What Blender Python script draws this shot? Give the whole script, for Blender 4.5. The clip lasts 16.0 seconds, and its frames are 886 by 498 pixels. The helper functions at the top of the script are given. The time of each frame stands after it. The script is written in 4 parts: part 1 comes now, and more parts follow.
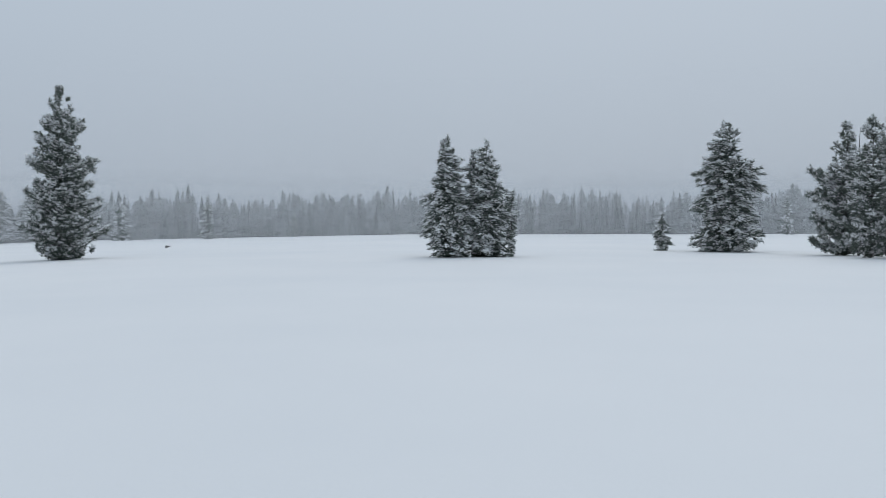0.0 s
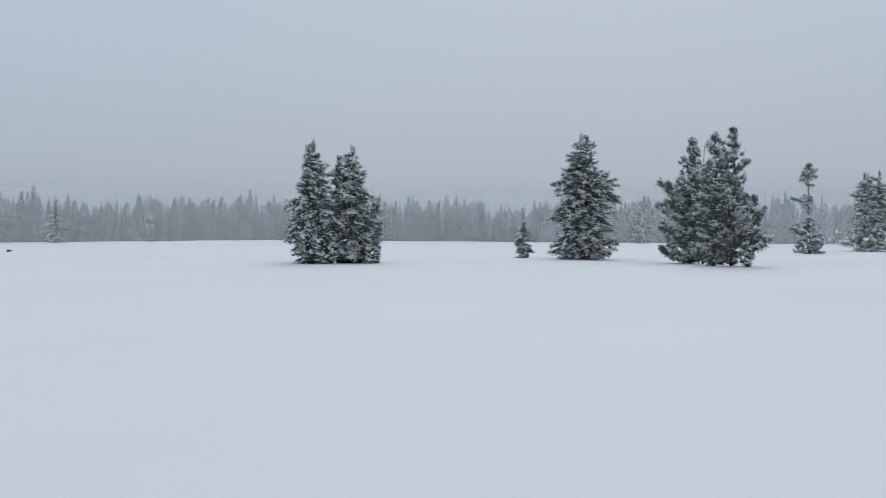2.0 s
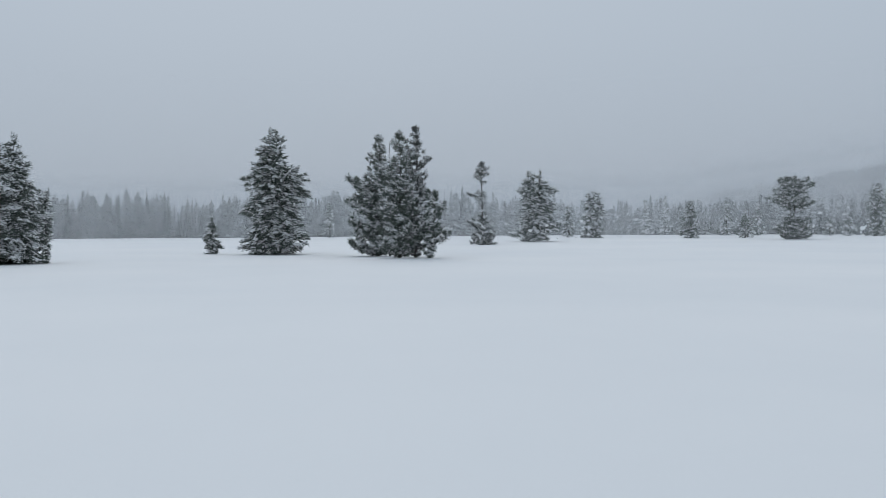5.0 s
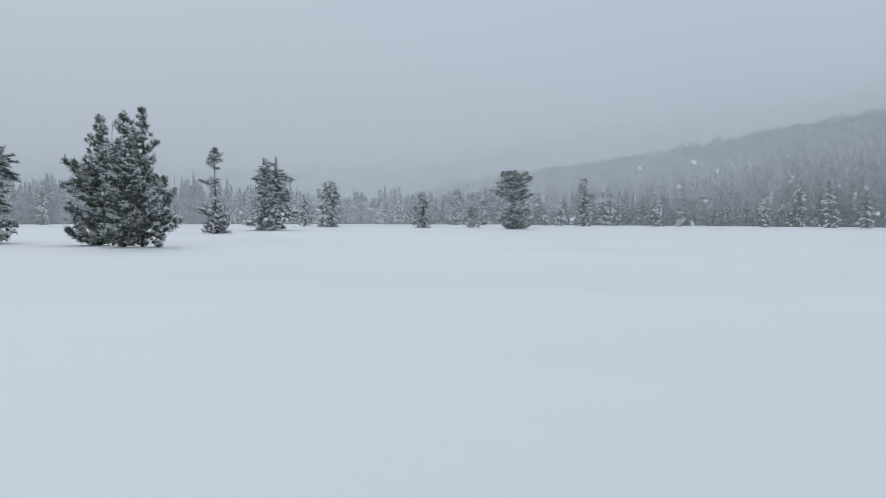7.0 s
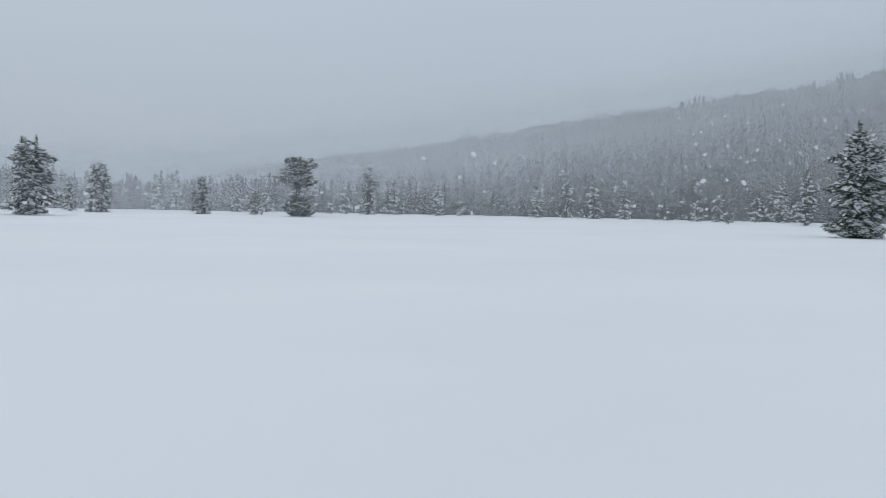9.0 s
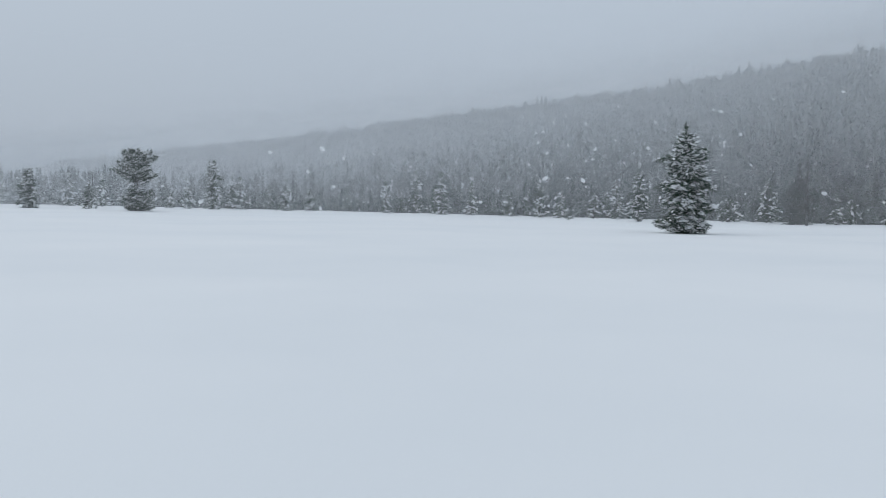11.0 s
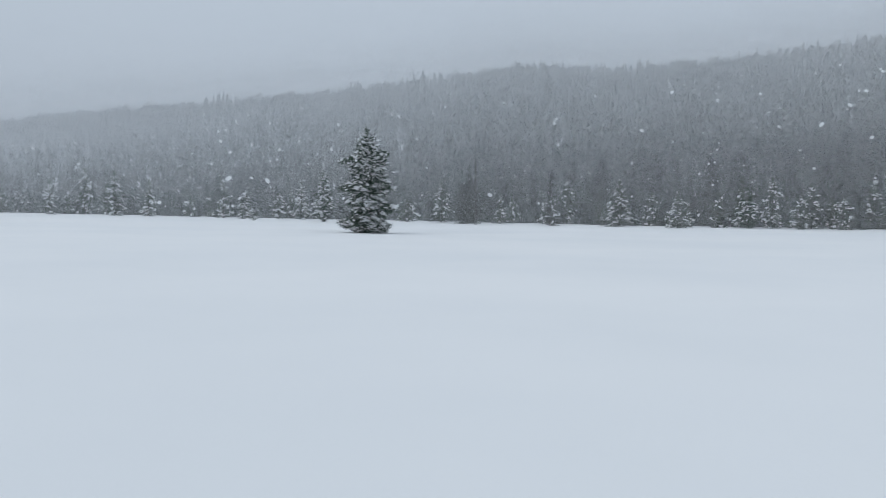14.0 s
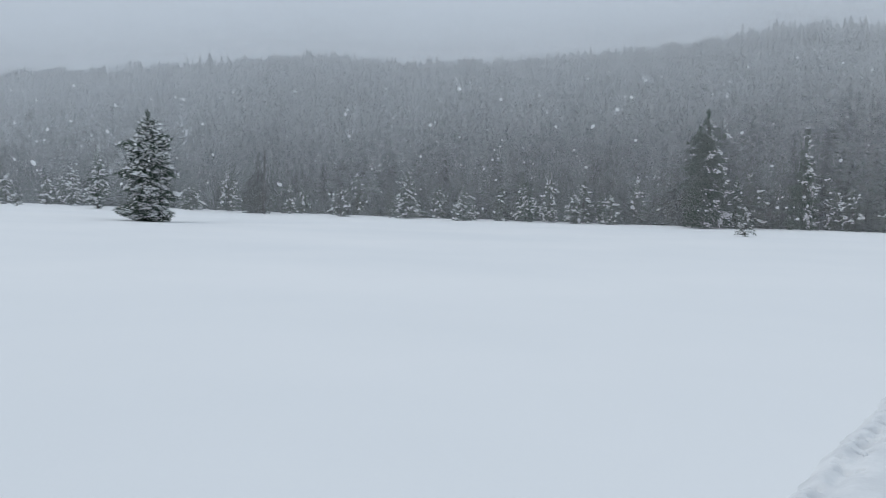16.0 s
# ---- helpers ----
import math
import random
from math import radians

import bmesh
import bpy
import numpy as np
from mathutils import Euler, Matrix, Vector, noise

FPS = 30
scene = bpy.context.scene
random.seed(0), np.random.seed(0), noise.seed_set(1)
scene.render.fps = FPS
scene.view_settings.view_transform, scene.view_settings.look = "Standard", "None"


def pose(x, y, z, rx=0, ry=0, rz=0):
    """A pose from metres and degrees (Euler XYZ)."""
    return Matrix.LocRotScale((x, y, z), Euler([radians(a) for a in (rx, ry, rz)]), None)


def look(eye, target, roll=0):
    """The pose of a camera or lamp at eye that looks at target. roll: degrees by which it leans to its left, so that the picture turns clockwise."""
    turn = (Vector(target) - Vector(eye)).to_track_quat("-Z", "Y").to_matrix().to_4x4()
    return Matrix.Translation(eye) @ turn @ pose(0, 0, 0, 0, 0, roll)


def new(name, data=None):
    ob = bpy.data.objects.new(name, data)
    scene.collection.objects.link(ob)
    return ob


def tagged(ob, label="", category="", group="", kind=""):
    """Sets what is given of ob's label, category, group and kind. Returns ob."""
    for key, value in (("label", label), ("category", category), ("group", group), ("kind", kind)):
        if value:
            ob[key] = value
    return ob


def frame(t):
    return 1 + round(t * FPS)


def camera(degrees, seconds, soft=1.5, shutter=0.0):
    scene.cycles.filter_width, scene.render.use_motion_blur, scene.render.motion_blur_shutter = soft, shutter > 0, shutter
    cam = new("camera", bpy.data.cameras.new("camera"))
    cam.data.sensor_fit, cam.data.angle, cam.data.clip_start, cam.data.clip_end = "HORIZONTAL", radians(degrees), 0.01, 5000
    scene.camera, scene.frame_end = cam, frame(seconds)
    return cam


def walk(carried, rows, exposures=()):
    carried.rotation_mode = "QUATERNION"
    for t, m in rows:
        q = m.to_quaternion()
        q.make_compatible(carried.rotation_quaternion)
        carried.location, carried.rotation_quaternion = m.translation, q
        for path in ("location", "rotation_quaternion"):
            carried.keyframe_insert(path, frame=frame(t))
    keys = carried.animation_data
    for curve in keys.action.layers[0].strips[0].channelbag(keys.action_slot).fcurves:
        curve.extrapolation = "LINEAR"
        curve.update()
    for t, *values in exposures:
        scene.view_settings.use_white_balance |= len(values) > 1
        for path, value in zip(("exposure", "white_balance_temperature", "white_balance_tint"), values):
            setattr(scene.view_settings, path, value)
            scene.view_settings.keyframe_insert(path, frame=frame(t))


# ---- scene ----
# ---------------------------------------------------------------- camera
cam = camera(55.25, 16.0, soft=0.85)
PATH = [
    (0.0, pose(0, 0, 2.3, 89.240, -0.000, 0.000)),
    (0.5, pose(0, 0, 2.3, 89.366, -0.356, -2.596)),
    (1.0, pose(0, 0, 2.3, 89.604, -0.429, -4.566)),
    (1.5, pose(0, 0, 2.3, 89.779, -0.549, -6.647)),
    (2.0, pose(0, 0, 2.3, 89.716, -0.476, -9.088)),
    (2.5, pose(0, 0, 2.3, 89.523, -0.455, -11.992)),
    (3.0, pose(0, 0, 2.3, 89.497, -0.429, -14.780)),
    (5.5, pose(0, 0, 2.3, 89.177, 0.423, -34.184)),
    (6.0, pose(0, 0, 2.3, 88.930, 0.240, -38.648)),
    (6.5, pose(0, 0, 2.3, 88.655, 0.262, -42.963)),
    (7.0, pose(0, 0, 2.3, 88.513, 0.187, -47.446)),
    (7.5, pose(0, 0, 2.3, 88.285, 0.175, -51.609)),
    (8.0, pose(0, 0, 2.3, 88.085, -0.067, -55.342)),
    (8.5, pose(0, 0, 2.3, 87.923, -0.277, -58.810)),
    (11.0, pose(0, 0, 2.3, 87.535, -0.734, -72.093)),
    (11.5, pose(0, 0, 2.3, 87.815, -0.442, -74.528)),
    (12.0, pose(0, 0, 2.3, 88.034, -0.616, -77.054)),
    (12.5, pose(0, 0, 2.3, 87.995, -0.901, -80.349)),
    (13.0, pose(0, 0, 2.3, 87.828, -0.684, -85.168)),
    (13.5, pose(0, 0, 2.3, 87.769, -0.615, -89.602)),
    (14.0, pose(0, 0, 2.3, 87.792, -0.521, -93.133)),
    (14.5, pose(0, 0, 2.3, 87.694, -0.808, -96.441)),
    (15.0, pose(0, 0, 2.3, 87.693, -1.159, -99.944)),
    (15.5, pose(0, 0, 2.3, 87.558, -1.443, -103.532)),
    (16.0, pose(0, 0, 2.3, 87.430, -1.547, -107.238)),
]
EXPOSURES = ((0.0, -0.02), (3.0, -0.02), (5.5, -0.10), (7.0, -0.01), (8.5, 0.0), (12.5, 0.02), (16.0, 0.04))
walk(cam, PATH, EXPOSURES)

# ---------------------------------------------------------------- daylight
SUN_TURN, SUN_UP = 20.0, 50.0
world = bpy.data.worlds.new("overcast_sky")
scene.world = world
world.use_nodes = True
wn, wl = world.node_tree.nodes, world.node_tree.links
wn.clear()
w_out = wn.new("ShaderNodeOutputWorld")
w_bg = wn.new("ShaderNodeBackground")
w_sky = wn.new("ShaderNodeTexSky")
w_sky.sky_type, w_sky.sun_disc = "NISHITA", False
w_sky.sun_elevation, w_sky.sun_rotation = radians(SUN_UP), radians(SUN_TURN)
w_sky.dust_density, w_sky.air_density = 6.0, 1.0
w_dim = wn.new("ShaderNodeVectorMath")
w_dim.operation = "SCALE"
w_dim.inputs[3].default_value = 0.06
w_co = wn.new("ShaderNodeTexCoord")
w_sep = wn.new("ShaderNodeSeparateXYZ")
w_ramp = wn.new("ShaderNodeValToRGB")
w_ramp.color_ramp.interpolation = "EASE"
w_ramp.color_ramp.elements[0].position, w_ramp.color_ramp.elements[0].color = 0.0, (0.416, 0.482, 0.566, 1)
w_ramp.color_ramp.elements[1].position, w_ramp.color_ramp.elements[1].color = 1.0, (0.62, 0.715, 0.815, 1)
mid = w_ramp.color_ramp.elements.new(0.30)
mid.color = (0.490, 0.568, 0.661, 1)
w_noise = wn.new("ShaderNodeTexNoise")
w_noise.inputs["Scale"].default_value, w_noise.inputs["Detail"].default_value = 1.6, 3.0
w_add = wn.new("ShaderNodeMath")
w_add.operation = "MULTIPLY_ADD"
w_add.inputs[1].default_value, w_add.inputs[2].default_value = 0.10, -0.05
w_sum = wn.new("ShaderNodeMath")
w_sum.operation = "ADD"
w_mix = wn.new("ShaderNodeMix")
w_mix.data_type = "RGBA"
w_mix.inputs["Factor"].default_value = 0.92
wl.new(w_co.outputs["Generated"], w_sep.inputs[0])
wl.new(w_co.outputs["Generated"], w_noise.inputs["Vector"])
wl.new(w_noise.outputs["Fac"], w_add.inputs[0])
wl.new(w_sep.outputs["Z"], w_sum.inputs[0])
wl.new(w_add.outputs[0], w_sum.inputs[1])
wl.new(w_sum.outputs[0], w_ramp.inputs["Fac"])
wl.new(w_sky.outputs["Color"], w_dim.inputs[0])
wl.new(w_dim.outputs["Vector"], w_mix.inputs["A"])
wl.new(w_ramp.outputs["Color"], w_mix.inputs["B"])
wl.new(w_mix.outputs["Result"], w_bg.inputs["Color"])
w_bg.inputs["Strength"].default_value = 1.0
wl.new(w_bg.outputs[0], w_out.inputs["Surface"])

sun = new("sun", bpy.data.lights.new("sun", "SUN"))
sun.data.energy, sun.data.angle, sun.data.color = 0.5, radians(40), (1.0, 0.98, 0.95)
turn, up = radians(SUN_TURN), radians(SUN_UP)
sun.matrix_world = look((60 * math.sin(turn), 60 * math.cos(turn), 80), (0, 0, 80 - 60 * math.tan(up)))


# ---------------------------------------------------------------- materials
def material(name, roughness=0.8):
    m = bpy.data.materials.new(name)
    m.use_nodes = True
    b = m.node_tree.nodes["Principled BSDF"]
    b.inputs["Roughness"].default_value = roughness
    b.inputs["Specular IOR Level"].default_value = 0.25
    return m, m.node_tree.nodes, m.node_tree.links, b


def noise_node(n, l, scale, detail=3.0, rough=0.55):
    co = n.new("ShaderNodeTexCoord")
    t = n.new("ShaderNodeTexNoise")
    t.inputs["Scale"].default_value, t.inputs["Detail"].default_value = scale, detail
    t.inputs["Roughness"].default_value = rough
    l.new(co.outputs["Object"], t.inputs["Vector"])
    return t


def ramp_node(n, l, source, a, b, lo=0.3, hi=0.7):
    r = n.new("ShaderNodeValToRGB")
    r.color_ramp.elements[0].position, r.color_ramp.elements[0].color = lo, (*a, 1)
    r.color_ramp.elements[1].position, r.color_ramp.elements[1].color = hi, (*b, 1)
    l.new(source, r.inputs["Fac"])
    return r


def bump_node(n, l, source, b, strength, distance):
    k = n.new("ShaderNodeBump")
    k.inputs["Strength"].default_value, k.inputs["Distance"].default_value = strength, distance
    l.new(source, k.inputs["Height"])
    l.new(k.outputs["Normal"], b.inputs["Normal"])


def snow_ground_material():
    m, n, l, b = material("wind_packed_snow", 0.75)
    big, fine = noise_node(n, l, 0.06, 4.0), noise_node(n, l, 9.0, 5.0, 0.7)
    c = ramp_node(n, l, big.outputs["Fac"], (0.80, 0.815, 0.83), (0.86, 0.865, 0.87))
    l.new(c.outputs["Color"], b.inputs["Base Color"])
    bump_node(n, l, fine.outputs["Fac"], b, 0.25, 0.02)
    return m


def ploughed_snow_material():
    m, n, l, b = material("ploughed_snow", 0.8)
    big, fine = noise_node(n, l, 2.5, 5.0, 0.65), noise_node(n, l, 30.0, 4.0, 0.7)
    c = ramp_node(n, l, big.outputs["Fac"], (0.66, 0.672, 0.69), (0.80, 0.81, 0.82), 0.25, 0.6)
    l.new(c.outputs["Color"], b.inputs["Base Color"])
    bump_node(n, l, fine.outputs["Fac"], b, 0.3, 0.015)
    return m


def snow_load_material():
    m, n, l, b = material("snow_on_needles", 0.8)
    fine = noise_node(n, l, 14.0, 3.0)
    c = ramp_node(n, l, fine.outputs["Fac"], (0.84, 0.855, 0.865), (0.93, 0.935, 0.94), 0.3, 0.65)
    l.new(c.outputs["Color"], b.inputs["Base Color"])
    bump_node(n, l, fine.outputs["Fac"], b, 0.4, 0.03)
    return m


def needle_material(name, dark, light):
    m, n, l, b = material(name, 0.65)
    geo = n.new("ShaderNodeNewGeometry")
    big = noise_node(n, l, 1.1, 3.0)
    add = n.new("ShaderNodeMath")
    add.operation = "MULTIPLY_ADD"
    add.inputs[1].default_value = 0.5
    l.new(geo.outputs["Random Per Island"], add.inputs[0])
    half = n.new("ShaderNodeMath")
    half.operation = "MULTIPLY"
    half.inputs[1].default_value = 0.5
    l.new(big.outputs["Fac"], half.inputs[0])
    l.new(half.outputs[0], add.inputs[2])
    c = ramp_node(n, l, add.outputs[0], dark, light, 0.2, 0.8)
    l.new(c.outputs["Color"], b.inputs["Base Color"])
    fine = noise_node(n, l, 40.0, 2.0)
    bump_node(n, l, fine.outputs["Fac"], b, 0.7, 0.03)
    return m


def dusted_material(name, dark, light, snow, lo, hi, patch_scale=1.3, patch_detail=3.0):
    """Needles with snow lying on whatever faces up; far woods get hazed colours."""
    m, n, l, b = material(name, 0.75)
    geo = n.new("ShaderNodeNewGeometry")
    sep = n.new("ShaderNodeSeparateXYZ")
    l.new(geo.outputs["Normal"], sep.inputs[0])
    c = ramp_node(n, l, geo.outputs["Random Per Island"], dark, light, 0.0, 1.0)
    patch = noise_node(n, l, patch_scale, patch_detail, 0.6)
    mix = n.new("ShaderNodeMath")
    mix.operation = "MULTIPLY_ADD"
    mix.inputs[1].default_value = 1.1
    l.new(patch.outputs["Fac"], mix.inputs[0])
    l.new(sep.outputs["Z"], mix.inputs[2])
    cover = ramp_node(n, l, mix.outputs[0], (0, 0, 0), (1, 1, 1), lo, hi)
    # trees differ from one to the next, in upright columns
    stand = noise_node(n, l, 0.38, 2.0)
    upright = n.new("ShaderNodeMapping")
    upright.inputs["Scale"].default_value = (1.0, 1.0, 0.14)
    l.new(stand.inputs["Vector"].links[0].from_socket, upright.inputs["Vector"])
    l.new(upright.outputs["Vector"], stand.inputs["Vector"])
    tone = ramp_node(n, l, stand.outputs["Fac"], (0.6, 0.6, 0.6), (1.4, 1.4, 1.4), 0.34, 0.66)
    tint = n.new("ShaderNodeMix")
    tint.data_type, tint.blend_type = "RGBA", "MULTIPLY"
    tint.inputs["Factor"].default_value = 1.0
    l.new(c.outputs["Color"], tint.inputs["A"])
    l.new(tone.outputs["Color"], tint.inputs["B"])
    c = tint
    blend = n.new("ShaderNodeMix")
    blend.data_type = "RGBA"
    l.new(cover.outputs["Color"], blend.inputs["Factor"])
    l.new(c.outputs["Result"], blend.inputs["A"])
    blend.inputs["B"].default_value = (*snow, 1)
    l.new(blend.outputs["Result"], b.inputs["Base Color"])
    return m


def bark_material(name, dark, light):
    m, n, l, b = material(name, 0.9)
    t = noise_node(n, l, 7.0, 5.0, 0.7)
    c = ramp_node(n, l, t.outputs["Fac"], dark, light, 0.3, 0.7)
    l.new(c.outputs["Color"], b.inputs["Base Color"])
    bump_node(n, l, t.outputs["Fac"], b, 0.8, 0.03)
    return m


def flake_material():
    m, n, l, b = material("snowflake", 0.9)
    b.inputs["Base Color"].default_value = (0.89, 0.905, 0.925, 1)
    return m


SNOW_FIELD = snow_ground_material()
FLAKE = flake_material()
SNOW_BANK = ploughed_snow_material()
SNOW_LOAD = snow_load_material()
# the common needles are lightened in place of thin haze before near trees
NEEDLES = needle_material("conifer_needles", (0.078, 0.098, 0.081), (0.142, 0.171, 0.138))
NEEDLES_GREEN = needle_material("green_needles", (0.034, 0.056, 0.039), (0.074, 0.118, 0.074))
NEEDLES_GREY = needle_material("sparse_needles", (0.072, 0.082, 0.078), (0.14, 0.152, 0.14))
BARK = bark_material("conifer_bark", (0.045, 0.04, 0.036), (0.12, 0.105, 0.095))
DEAD_WOOD = bark_material("weathered_dead_wood", (0.07, 0.068, 0.066), (0.17, 0.165, 0.16))
# far woods: part of the haze is in the colours, pale needles and dulled snow
FAR_NEEDLES = dusted_material("hazed_snowy_needles", (0.13, 0.143, 0.141), (0.20, 0.215, 0.213), (0.34, 0.36, 0.37), 1.0, 2.1, 0.5, 2.0)
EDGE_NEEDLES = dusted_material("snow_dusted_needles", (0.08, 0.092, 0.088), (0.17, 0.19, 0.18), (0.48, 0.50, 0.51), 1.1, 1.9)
# flecks are snow; the needles are paled in place of some haze
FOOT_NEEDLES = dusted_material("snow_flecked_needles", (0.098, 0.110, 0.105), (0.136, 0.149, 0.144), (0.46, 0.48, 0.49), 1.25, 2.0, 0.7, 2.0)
# hill: needles paled and snow greyed to flatten contrast as haze does
HILL_NEEDLES = dusted_material("hazed_hill_needles", (0.084, 0.094, 0.093), (0.116, 0.127, 0.125), (0.14, 0.15, 0.153), 1.2, 2.2, 0.25, 2.0)


# ---------------------------------------------------------------- mesh helpers
def mesh_from(name, verts, faces):
    """A mesh from arrays; all faces have the same number of corners."""
    verts, faces = np.asarray(verts, dtype=np.float32), np.asarray(faces, dtype=np.int32)
    me = bpy.data.meshes.new(name)
    me.vertices.add(len(verts))
    me.vertices.foreach_set("co", verts.ravel())
    k = faces.shape[1]
    me.loops.add(faces.size)
    me.loops.foreach_set("vertex_index", faces.ravel())
    me.polygons.add(len(faces))
    me.polygons.foreach_set("loop_start", np.arange(0, faces.size, k, dtype=np.int32))
    me.update(calc_edges=True)
    return me


def part(name, me, mat, parent=None, label="", smooth=False):
    me.materials.append(mat)
    if smooth:
        me.polygons.foreach_set("use_smooth", np.ones(len(me.polygons), dtype=bool))
    ob = new(name, me)
    ob.parent = parent
    return tagged(ob, label)


PAD = np.array([(1, 0, 0), (-0.7, 0, 0), (0.1, 1, -0.35), (0.1, -1, -0.35), (0.15, 0, 0.95)], dtype=float)
PAD_F = np.array([(0, 2, 4), (0, 4, 3), (0, 3, 2), (1, 4, 2), (1, 3, 4), (1, 2, 3)])
DART = np.array([(1, 0, 0), (-0.3, 0, 0.55), (-0.3, 0.75, -0.35), (-0.3, -0.75, -0.35)], dtype=float)
DART_F = np.array([(0, 1, 3), (0, 2, 1), (0, 3, 2), (1, 2, 3)])


def clumps(rng, shape, shape_f, at, way, long, wide, thick, ragged=0.25):
    """Many copies of one small shape: at, way (n, 3); long, wide, thick (n,). Verts and faces."""
    n, k = len(at), len(shape)
    way = way / np.maximum(np.linalg.norm(way, axis=1, keepdims=True), 1e-6)
    side = np.cross(np.array((0.0, 0.0, 1.0)), way) + rng.normal(0, 0.05, (n, 3))
    side /= np.maximum(np.linalg.norm(side, axis=1, keepdims=True), 1e-6)
    top = np.cross(way, side)
    s = shape[None] * (1 + rng.uniform(-ragged, ragged, (n, k, 1)))
    v = (at[:, None] + s[..., :1] * (way * long[:, None])[:, None]
         + s[..., 1:2] * (side * wide[:, None])[:, None] + s[..., 2:] * (top * thick[:, None])[:, None])
    f = shape_f[None] + (np.arange(n) * k)[:, None, None]
    return v.reshape(-1, 3), f.reshape(-1, shape_f.shape[1])


def tube(points, radii, sides=6):
    """A tapered tube along points, as triangles."""
    points, m = np.asarray(points, dtype=float), len(points)
    way = np.gradient(points, axis=0)
    way /= np.maximum(np.linalg.norm(way, axis=1, keepdims=True), 1e-6)
    ref = np.where(np.abs(way[:, 2:]) > 0.9, np.array((1.0, 0, 0)), np.array((0, 0, 1.0)))
    a = np.cross(way, ref)
    a /= np.linalg.norm(a, axis=1, keepdims=True)
    b = np.cross(way, a)
    ang = np.linspace(0, 2 * math.pi, sides, endpoint=False)
    v = points[:, None] + np.asarray(radii)[:, None, None] * (np.cos(ang)[None, :, None] * a[:, None] + np.sin(ang)[None, :, None] * b[:, None])
    f = []
    for i in range(m - 1):
        for j in range(sides):
            p, q = i * sides + j, i * sides + (j + 1) % sides
            f += [(p, q, q + sides), (p, q + sides, p + sides)]
    for j in range(1, sides - 1):
        f += [(0, j + 1, j), ((m - 1) * sides, (m - 1) * sides + j, (m - 1) * sides + j + 1)]
    return v.reshape(-1, 3), np.array(f)


def joined(pieces):
    vs, fs, k = [], [], 0
    for v, f in pieces:
        vs.append(v)
        fs.append(f + k)
        k += len(v)
    return np.concatenate(vs), np.concatenate(fs)


# ---------------------------------------------------------------- ground
EYE = 2.3
EDGE_AZ = (-60, -28, -23, -18, -3, 24, 42, 60, 76, 91, 108, 122, 135, 160)
EDGE_EL = (-0.35, -0.35, -0.2, -0.07, 0.23, 0.25, 0.22, 0.08, -0.15, -0.32, -0.52, -0.54, -0.57, -0.6)
EDGE_R = (205, 205, 205, 205, 205, 200, 190, 172, 155, 140, 118, 105, 95, 95)
CREST_AZ = (36, 46, 53, 61, 69, 78, 85, 92, 99, 105, 112, 118, 123, 127, 131, 135, 150)
CREST_EL = (1.2, 2.05, 3.05, 4.1, 5.33, 6.53, 7.3, 8.25, 9.15, 8.75, 9.15, 9.6, 9.9, 10.65, 10.9, 10.45, 9.75)
CREST_R = (900, 850, 800, 720, 640, 570, 530, 500, 470, 460, 450, 440, 430, 420, 410, 400, 390)


def bearing(x, y):
    return np.degrees(np.arctan2(x, y))


def edge_distance(az):
    return np.interp(az, EDGE_AZ, EDGE_R)


def hill_share(az):
    return np.clip((az - 36) / 12, 0, 1) * np.clip((175 - az) / 20, 0, 1)


def ground_z(x, y):
    """Height of the snow: a meadow that rises very gently, and the wooded hill behind it."""
    x, y = np.asarray(x, dtype=float), np.asarray(y, dtype=float)
    r, az = np.hypot(x, y), bearing(x, y)
    edge = edge_distance(az)
    slope = np.tan(np.radians(np.interp(az, EDGE_AZ, EDGE_EL))) + EYE / edge
    behind = np.clip((np.abs(az - 50) - 125) / 50, 0, 1)
    z = slope * (1 - behind) * np.minimum(r, edge)
    swell = 0.05 * np.sin(x * 0.11 + 1.3) * np.sin(y * 0.09 + 0.4) + 0.03 * np.sin(x * 0.31 + y * 0.23) + 0.02 * np.sin(y * 0.6 - x * 0.2)
    z = z + swell * np.clip((r - 4) / 20, 0, 1)
    crest = np.interp(az, CREST_AZ, CREST_R)
    top = EYE + crest * np.tan(np.radians(np.interp(az, CREST_AZ, CREST_EL)))
    foot = edge + 12
    u = np.clip((r - foot) / (crest - foot), 0, 1)
    rise = (0.55 * u + 0.45 * u * u * (3 - 2 * u)) * (top - z)
    fall = np.clip((r - crest) / 900, 0, 1) ** 0.8 * top * 0.9
    return z + (rise - fall) * hill_share(az)


def build_ground():
    azs = np.radians(np.concatenate([np.arange(-60, 160, 1.0), np.arange(160, 300, 5.0)]))
    rs = np.concatenate([[0.0, 0.6, 1.2, 2, 3], np.geomspace(4, 90, 46), np.arange(94, 520, 6.0), np.geomspace(530, 4200, 22)])
    rr, aa = np.meshgrid(rs, azs, indexing="ij")
    x, y = rr * np.sin(aa) + 0.8 * np.clip(1 - rr / 3, 0, 1), rr * np.cos(aa)
    v = np.stack([x, y, ground_z(x, y)], -1).reshape(-1, 3)
    n, m = len(azs), len(rs)
    i, j = np.meshgrid(np.arange(m - 1), np.arange(n), indexing="ij")
    a, b = i * n + j, i * n + (j + 1) % n
    f = np.stack([a, a + n, b + n, b], -1).reshape(-1, 4)
    ob = part("ground", mesh_from("ground", v, f), SNOW_FIELD, smooth=True)
    tagged(ob, "smooth untouched pale blue snow covering a wide meadow and hill", "snow field", kind="structure")


build_ground()


def place(az, r):
    x, y = r * math.sin(radians(az)), r * math.cos(radians(az))
    return x, y, float(ground_z(x, y))


